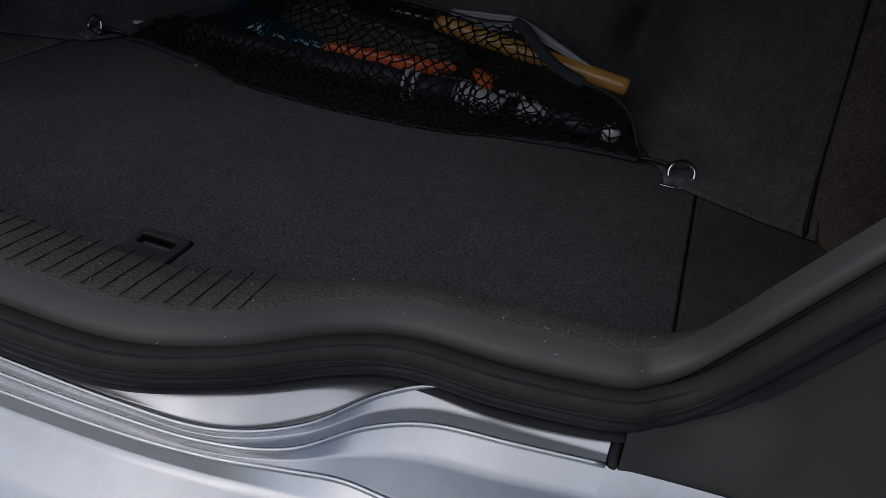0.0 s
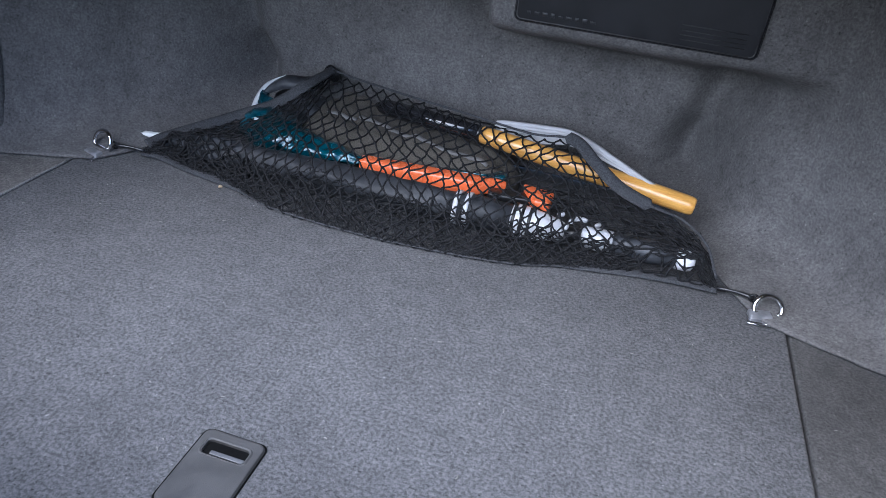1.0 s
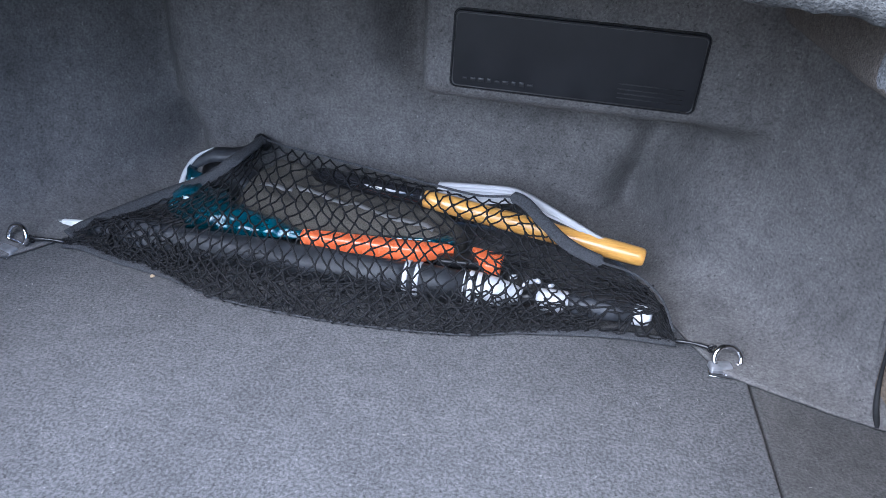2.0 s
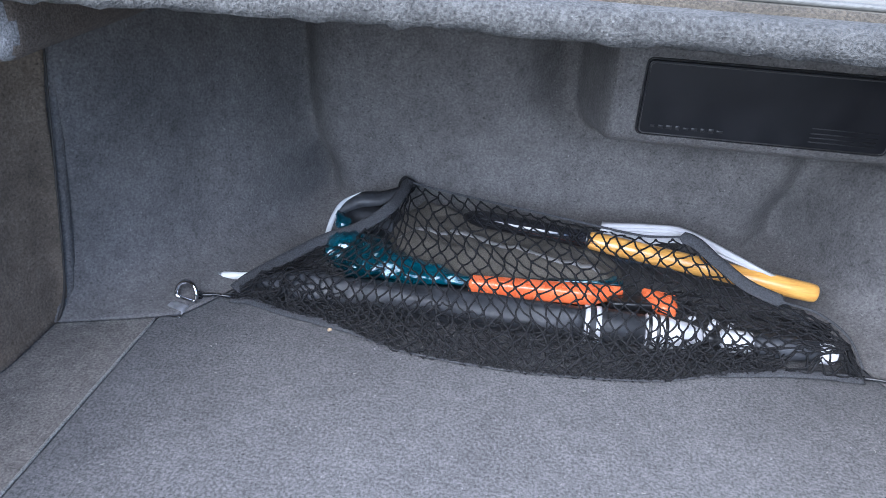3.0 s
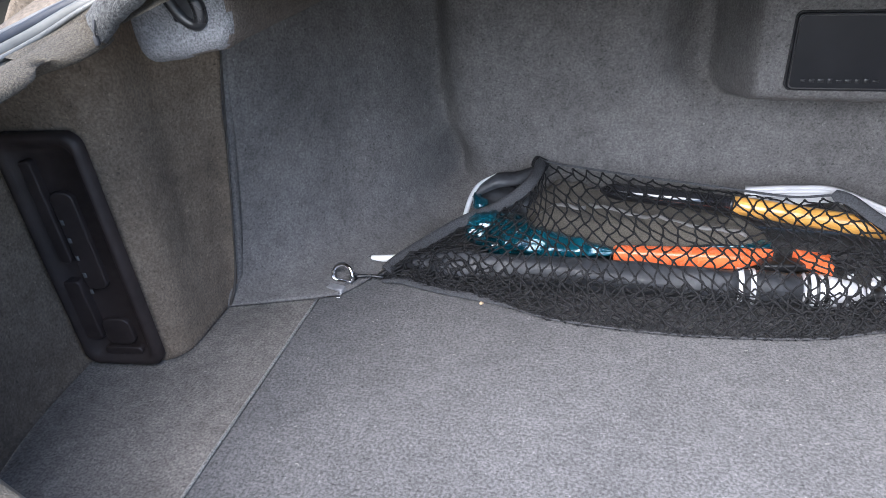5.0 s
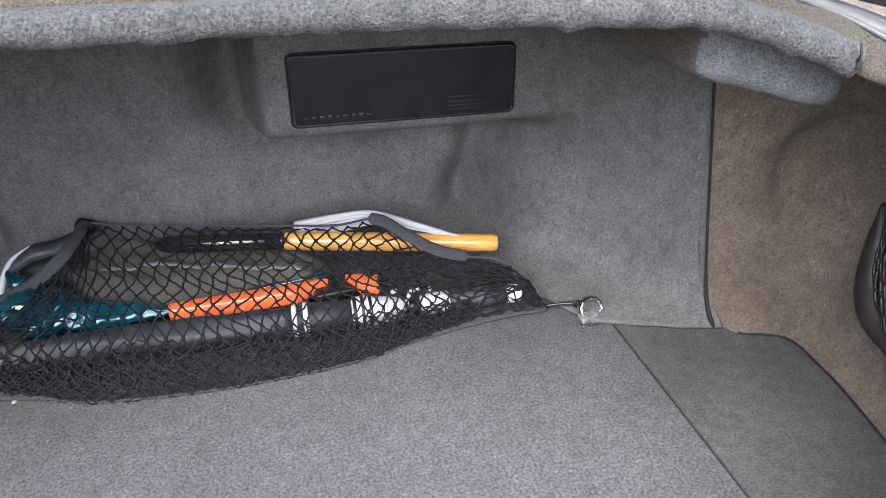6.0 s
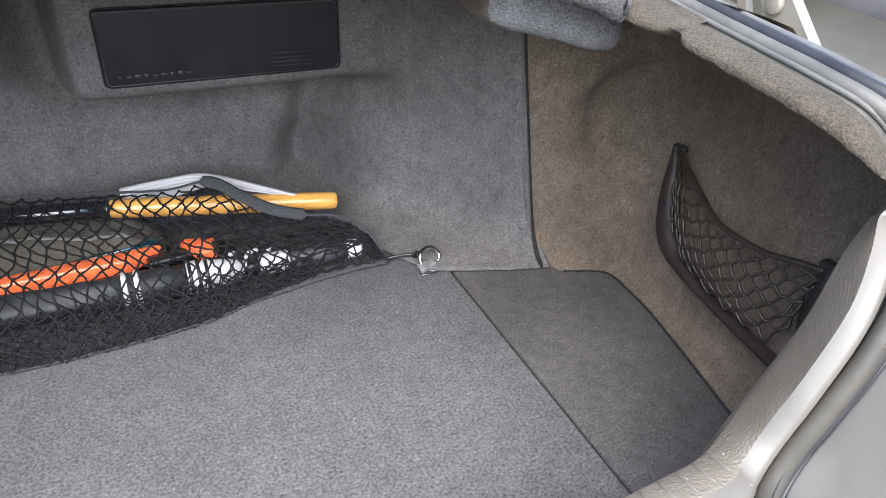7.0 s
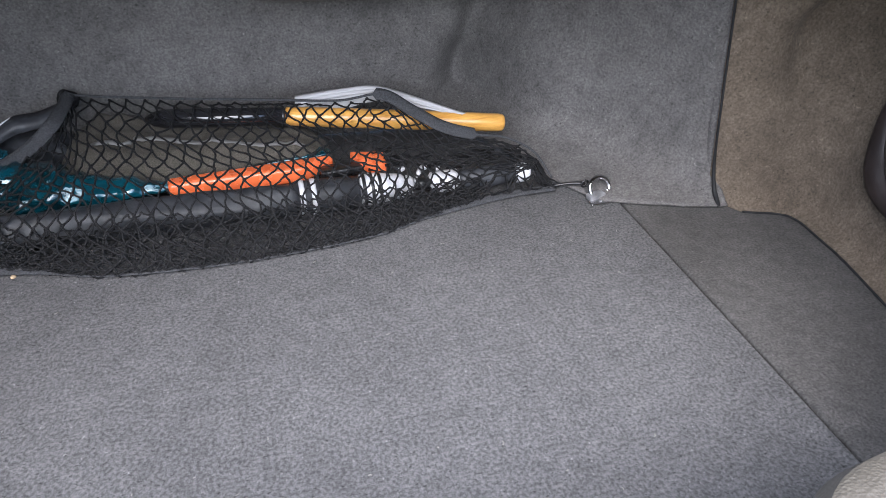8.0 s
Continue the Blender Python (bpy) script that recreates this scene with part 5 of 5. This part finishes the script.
    for sx in (-1, 1):
        a = Vector((sx * 0.396, 0.013, 0.008)) - c
        b = Vector((sx * 0.437, 0.001, 0.013)) - c
        pts = [a.lerp(b, k / 8) + Vector((0, 0, 0.002 * math.sin(math.pi * k / 8))) for k in range(9)]
        hook = part("hook", tube("hook", pts, [0.0026, 0.003, 0.0026, 0.002, 0.002, 0.0026, 0.003, 0.0028, 0.002], M_BLACKPL, 8), t, "black plastic snap hook")
        lp = [b + Vector((sx * 0.005 * math.cos(w), 0, 0.005 * math.sin(w))) for w in [2 * math.pi * k / 16 for k in range(17)]]
        part("hook_loop", tube("hook_loop", lp, 0.0014, M_BLACKPL, 6, up=(0, 1, 0)), hook)
    return t


cargo_net()


def along(a, b, stations, material, name, sides=20, wob=0.0, key=0.0):
    """A turned rod: stations are (fraction, radius)."""
    A, B = Vector(a), Vector(b)
    pts = [A.lerp(B, f) + Vector((0, wob * noise.noise((f * 14, key, 0)), 0.5 * wob * noise.noise((f * 14, key, 5)))) for f, r in stations]
    return tube(name, pts, [r for f, r in stations], material, sides)


def umbrella():
    a, b = Vector((-0.368, 0.036, 0.022)), Vector((0.366, 0.028, 0.027))
    t = thing("umbrella", "black furled umbrella with silver rings lying under the net", "umbrella", a.lerp(b, 0.5))
    c = t.location
    def at(x):
        return a.lerp(b, (x - a.x) / (b.x - a.x)) - c
    n = 40
    xs = [-0.368 + (0.060 + 0.368) * k / n for k in range(n + 1)]
    rad = [0.021 * min(1, 0.35 + 2.2 * (x + 0.368) / 0.2) + 0.0015 * noise.noise((x * 30, 0, 0)) for x in xs]
    rad = [min(r, 0.0225) for r in rad]
    v, f = tube_data([at(x) for x in xs], rad, 24)
    for i, q in enumerate(v[: (n + 1) * 24]):
        k = i % 24
        q *= 1.0
        d = q - at(xs[i // 24])
        q += d * 0.07 * math.sin(k * 2 * math.pi / 24 * 4 + i // 24 * 0.25)
    canopy = part("canopy", mesh_from("canopy", v, f, M_BLACKCLOTH), t)
    for x in (0.065, 0.079):
        part("ring", tube("ring", [at(x - 0.0032), at(x - 0.0028), at(x + 0.0028), at(x + 0.0032)], [0.0215, 0.0232, 0.0232, 0.0215], M_SILVER, 24), canopy, "silver ring")
    part("collar", along(at(0.060), at(0.135), [(0, 0.0215), (0.5, 0.0215), (1, 0.0195)], M_BLACKCLOTH, "collar"), t)
    ferrule = part("ferrule", along(at(0.137), at(0.206), [(0, 0.020), (0.04, 0.0225), (0.3, 0.0215), (0.7, 0.017), (0.95, 0.012), (1, 0.010)], M_SILVER, "ferrule", 24), t, "silver ribbed ferrule")
    for k in range(3):
        x = 0.141 + 0.010 * k
        r = (0.0229, 0.0224, 0.0217)[k]
        part("slot", tube("slot", [at(x - 0.0023), at(x - 0.0018), at(x + 0.0018), at(x + 0.0023)], [r - 0.001, r + 0.0004, r + 0.0004, r - 0.001], M_BLACKPL, 24), ferrule)
    part("neck", along(at(0.204), at(0.228), [(0, 0.009), (1, 0.009)], M_BLACKPL, "neck"), t)
    part("bush", along(at(0.226), at(0.266), [(0, 0.008), (0.1, 0.0135), (0.6, 0.0145), (0.95, 0.0145), (1, 0.012)], M_SILVER, "bush"), t, "silver sleeve")
    part("grip", along(at(0.264), at(0.344), [(0, 0.012), (0.1, 0.014), (0.6, 0.0145), (1, 0.012)], M_BLACKCLOTH, "grip"), t, "black rubber grip")
    tip = rounded("rib_tip", (0.010, 0.006, 0.006), 0.0026, M_SILVER)
    for k, (x, dy, dz, rz) in enumerate(((0.196, 0.022, 0.012, 30), (0.226, 0.024, 0.010, -20), (0.244, 0.022, 0.008, 60), (0.212, -0.004, 0.020, 70), (0.218, 0.008, 0.018, 40), (0.207, -0.012, 0.014, 80))):
        piece = part("rib_tip", tip, canopy, "silver rib tip")
        piece.matrix_basis = Matrix.Translation(at(x) + Vector((0, dy, dz))) @ Matrix.Rotation(radians(rz), 4, "Z")
    part("cap", along(at(0.342), at(0.366), [(0, 0.0115), (0.1, 0.0135), (0.6, 0.0138), (0.85, 0.0120), (1, 0.006)], M_SILVER, "cap"), t, "silver end cap")
    return t


umbrella()


def scraper():
    t = thing("ice_scraper", "bright orange plastic ice scraper under the net", "ice scraper", (0.04, 0.082, 0.046))
    c = t.location
    def bar(pts, name, th, soft):
        bm = bmesh.new()
        vs = [bm.verts.new(Vector(p) - c) for p in pts]
        f = bm.faces.new(vs)
        if f.normal.z < 0:
            f.normal_flip()
        r = bmesh.ops.extrude_face_region(bm, geom=[f])
        bmesh.ops.translate(bm, vec=(0, 0, -th), verts=[v for v in r["geom"] if isinstance(v, bmesh.types.BMVert)])
        bmesh.ops.recalc_face_normals(bm, faces=bm.faces)
        bmesh.ops.bevel(bm, geom=bm.edges[:], offset=soft, segments=4, affect="EDGES", profile=0.5)
        me = bpy.data.meshes.new(name)
        bm.to_mesh(me)
        bm.free()
        me.materials.append(M_ORANGE)
        me.polygons.foreach_set("use_smooth", [True] * len(me.polygons))
        return me
    part("handle", bar([(-0.089, 0.062, 0.046), (0.072, 0.066, 0.048), (0.116, 0.094, 0.049), (0.02, 0.088, 0.048), (-0.091, 0.082, 0.046)], "handle", 0.022, 0.0050), t)
    part("blade", bar([(0.158, 0.056, 0.046), (0.178, 0.058, 0.046), (0.180, 0.090, 0.047), (0.136, 0.097, 0.048)], "blade", 0.016, 0.0030), t)
    part("web", rounded("web", (0.070, 0.022, 0.012), 0.004, M_BLACKPL, Vector((0.128, 0.080, 0.032)) - c, Matrix.Rotation(radians(8), 4, "Z")), t, "black plastic neck")
    return t


scraper()


def teal_bag():
    t = thing("plastic_bag", "crumpled shiny teal plastic bag", "plastic bag", (-0.20, 0.11, 0.03))
    c = t.location
    axis = spline([(-0.302, 0.150, 0.030), (-0.268, 0.126, 0.034), (-0.215, 0.102, 0.034), (-0.150, 0.086, 0.034), (-0.095, 0.082, 0.034), (-0.03, 0.092, 0.036), (0.06, 0.102, 0.040), (0.112, 0.104, 0.046)], 90)
    rad = [lerp_table([(0, 0.010), (0.08, 0.028), (0.2, 0.036), (0.38, 0.026), (0.52, 0.012), (0.62, 0.005), (0.92, 0.006), (0.97, 0.010), (1.0, 0.004)], k / 90) for k in range(91)]
    v, f = tube_data([p - c for p in axis], rad, 28, True, 0.72)
    for i, q in enumerate(v):
        k = i // 28
        d = q - (axis[min(k, 90)] - c)
        w = 2 * math.pi * (i % 28) / 28
        s = 0.26 * noise.noise(q * 38) + 0.34 * noise.noise(q * 95) + 0.24 * noise.noise((2.6 * math.cos(w), 2.6 * math.sin(w), 0.09 * k))
        q += d * s
        q.z = max(q.z, -0.024)
    part("bag", mesh_from("bag", v, f, M_FILM), t)
    # corner of the bag standing up behind the band
    v, f = tube_data([Vector(p) - c for p in spline([(-0.272, 0.150, 0.040), (-0.284, 0.160, 0.052), (-0.292, 0.168, 0.062), (-0.296, 0.174, 0.068)], 16)], [0.014 * math.cos(k / 16 * 1.35) for k in range(17)], 14, True, 0.6)
    for q in v:
        q += Vector((1, 1, 1)) * 0.004 * noise.noise(q * 110)
    part("corner", mesh_from("corner", v, f, M_FILM), t, "shiny blue corner of the film")
    return t


teal_bag()


def cloth_bundle():
    t = thing("cloth_bag", "dark taupe folded cloth bag with pale piping", "bag", (-0.04, 0.155, 0.03))
    c = t.location
    n, m = 70, 26
    verts = []
    for j in range(m + 1):
        for i in range(n + 1):
            u, v = i / n, j / m
            x = -0.225 + 0.345 * u
            y = 0.095 + 0.02 * (1 - u) + (0.135 - 0.055 * u) * v
            e = min(1, 7 * min(u, 1 - u)) * min(1, 6 * min(v, 1 - v))
            z = (0.012 + (0.044 + 0.026 * (1 - u) ** 2 * v) * max(0, e) ** 0.5 + 0.007 * noise.noise((x * 26, y * 34, 2)) + 0.009 * abs(noise.noise((x * 34 + y * 20, y * 60, 5))) + 0.003 * noise.noise((x * 80, y * 80, 2)) - 0.003)
            verts.append(Vector((x, y, max(z, 0.004))) - c)
    faces = [(j * (n + 1) + i, j * (n + 1) + i + 1, (j + 1) * (n + 1) + i + 1, (j + 1) * (n + 1) + i) for j in range(m) for i in range(n)]
    ob = body = part("body", mesh_from("body", verts, faces, M_TAUPE), t)
    so = ob.modifiers.new("thick", "SOLIDIFY")
    so.thickness, so.offset = 0.003, -1.0
    def top(x, y):
        u = (x + 0.225) / 0.345
        v = (y - 0.095 - 0.02 * (1 - u)) / (0.135 - 0.055 * u)
        i, j = int(min(max(u, 0), 1) * n), int(min(max(v, 0), 1) * m)
        return verts[j * (n + 1) + i] + Vector((0, -0.002, 0.004))
    for pts in ([(-0.125, 0.160), (-0.06, 0.146), (0.0, 0.132), (0.06, 0.119), (0.085, 0.114)], [(-0.20, 0.15), (-0.17, 0.158), (-0.13, 0.160)]):
        s = [top(x, y) for x, y in [(p.x, p.y) for p in spline([(x, y, 0) for x, y in pts], 24)]]
        part("piping", tube("piping", s, 0.0046, M_PIPE, 8, 0.5), body, "pale grey piping")
    return t


cloth_bundle()


def pouch():
    t = thing("wash_pouch", "dark fabric pouch with a pale piped edge", "pouch", (-0.262, 0.20, 0.06))
    c = t.location
    arc = spline([(-0.312, 0.160, 0.026), (-0.308, 0.166, 0.045), (-0.302, 0.174, 0.062), (-0.291, 0.186, 0.078), (-0.268, 0.194, 0.092)], 40)
    part("piped_edge", tube("piped_edge", [p - c for p in arc], [0.0040 if i < 26 else max(0.0006, 0.0040 - 0.00026 * (i - 26)) for i in range(41)], M_WHITEPIPE, 8, 0.6, (0.3, -0.8, 0.4)), t, "pale reflective piping")
    hi = spline([(-0.300, 0.178, 0.064), (-0.288, 0.188, 0.079), (-0.266, 0.196, 0.092), (-0.238, 0.206, 0.092), (-0.208, 0.224, 0.097)], 30)
    lo = spline([(-0.299, 0.174, 0.056), (-0.282, 0.176, 0.067), (-0.262, 0.178, 0.076), (-0.238, 0.182, 0.080), (-0.208, 0.198, 0.087)], 30)
    mid = [a.lerp(b, 0.5) + Vector((-0.001, -0.005, 0.003)) for a, b in zip(hi, lo)]
    ob = part("band", loft("band", [[p - c for p in r] for r in (hi, mid, lo)], M_BLACKCLOTH), t, "dark elastic band")
    so = ob.modifiers.new("thick", "SOLIDIFY")
    so.thickness = 0.002
    me = rounded("body", (0.10, 0.05, 0.050), 0.018, M_BLACKCLOTH, Vector((-0.252, 0.214, 0.032)) - c, Matrix.Rotation(radians(-20), 4, "Z"), 4)
    part("body", me, t)
    return t


M_WHITEPIPE = plastic("reflective_piping", (0.42, 0.43, 0.44), 0.45, 600.0, 0.2)
pouch()


def brush():
    a, b = Vector((0.060, 0.135, 0.088)), Vector((0.356, 0.110, 0.060))
    t = thing("snow_brush", "snow brush with a varnished wooden handle and black shaft", "brush", a.lerp(b, 0.5))
    c = t.location
    me = along(a - c, b - c, [(0, 0.0095), (0.012, 0.0118), (0.10, 0.0128), (0.5, 0.0132), (0.85, 0.0128), (0.975, 0.0124), (0.993, 0.0116), (1.0, 0.0100)], M_WOOD, "wooden_handle", 20)
    part("wooden_handle", me, t, "varnished yellow wooden handle")
    s0 = Vector((-0.112, 0.180, 0.080))
    part("shaft", along(s0 - c, a - c, [(0, 0.0030), (0.06, 0.0095), (0.14, 0.0125), (0.5, 0.0125), (1, 0.0112)], M_GLOSSBLACK, "shaft", 18), t, "glossy black shaft")
    part("collar", along(a.lerp(s0, 0.03) - c, a.lerp(b, 0.01) - c, [(0, 0.0105), (0.5, 0.0112), (1, 0.0112)], M_BLACKPL, "collar"), t)
    return t


brush()


def papers():
    t = thing("folded_papers", "folded white papers lying across the wooden handle", "papers", (0.19, 0.13, 0.105))
    c = t.location
    for k in range(7):
        dz, dx, dy = 0.0015 * k, 0.004 * ((k * 5) % 3 - 1), 0.0022 * ((k * 3) % 4)
        back = spline([(0.082 + dx, 0.158, 0.097 + dz), (0.140, 0.160, 0.101 + dz), (0.192 + dx, 0.154, 0.1025 + dz), (0.250, 0.132, 0.088 + 0.7 * dz), (0.314 + dx, 0.111, 0.072 + 0.3 * dz)], 30)
        low = 0.012 * max(0.0, 1 - k / 3)
        front = spline([(0.080 + dx, 0.142 + dy - 0.3 * low, 0.094 + dz - low), (0.135, 0.145 + dy - 0.3 * low, 0.0985 + dz - low), (0.188 + dx, 0.141 + dy, 0.100 + dz - 0.5 * low), (0.246, 0.123 + 0.6 * dy, 0.086 + 0.7 * dz), (0.311 + dx, 0.106 + 0.4 * dy, 0.071 + 0.3 * dz)], 30)
        ob = part("sheet", loft("sheet", [[p - c for p in front], [(a.lerp(b, 0.5) - c + Vector((0, 0, 0.0006))) for a, b in zip(front, back)], [p - c for p in back]], M_PAPER), t)
        so = ob.modifiers.new("thick", "SOLIDIFY")
        so.thickness = 0.0004
    return t


papers()


def pen():
    # white pen-like tube with a dull grey tip
    a, b = Vector((-0.443, 0.052, 0.012)), Vector((-0.372, 0.062, 0.013))
    t = thing("white_pen", "white plastic pen-like tube with a metal tip on the floor", "tyre gauge", a.lerp(b, 0.5))
    c = t.location
    part("barrel", along(a.lerp(b, 0.2) - c, b - c, [(0, 0.0042), (0.05, 0.0052), (1, 0.0052)], M_WHITE, "barrel", 14), t)
    part("tip", along(a - c, a.lerp(b, 0.22) - c, [(0, 0.002), (0.1, 0.0034), (0.5, 0.0034), (0.6, 0.0042), (1, 0.0042)], M_STEEL, "tip", 14), t, "dull metal tip")
    return t


pen()


def crumb(x, y, r, name, material, label):
    bm = bmesh.new()
    bmesh.ops.create_icosphere(bm, subdivisions=2, radius=r)
    for v in bm.verts:
        v.co *= 1 + 0.35 * noise.noise(v.co * 300 + Vector((x, y, 0)) * 50)
        v.co.z *= 0.7
    me = bpy.data.meshes.new(name)
    bm.to_mesh(me)
    bm.free()
    me.materials.append(material)
    ob = new(name, me)
    ob.location = (x, y, r * 0.55)
    return tagged(ob, label, "crumb")


crumb(-0.254, -0.020, 0.0030, "crumb", M_CRUMB, "small beige crumb on the carpet beside the net")


# ---- lint and crumbs on the boot floor ----
def lint():
    rnd = random.Random(21)
    items = []
    for k in range(70):
        x, y = rnd.uniform(-0.46, 0.64), rnd.uniform(-0.50, 0.02)
        if y > -0.06 and abs(x) < 0.42 or (abs(x) < 0.04 and -0.49 < y < -0.38):
            continue
        a = rnd.uniform(0, math.pi)
        h = rnd.uniform(0.0008, 0.0022)
        d = Vector((math.cos(a), math.sin(a), 0)) * h
        p = Vector((x, y, 0.0009))
        items.append(tube_data([p - d, p + Vector((d.y, -d.x, 0)) * 0.4 + Vector((0, 0, 0.0004)), p + d], rnd.uniform(0.0003, 0.0006), 5))
    ob = new("lint", joined("lint", items, M_LINT))
    tagged(ob, "pale lint and specks scattered on the grey carpet", "lint", kind="stuff")


M_LINT = plastic("pale_lint", (0.165, 0.160, 0.149), 0.9)
lint()
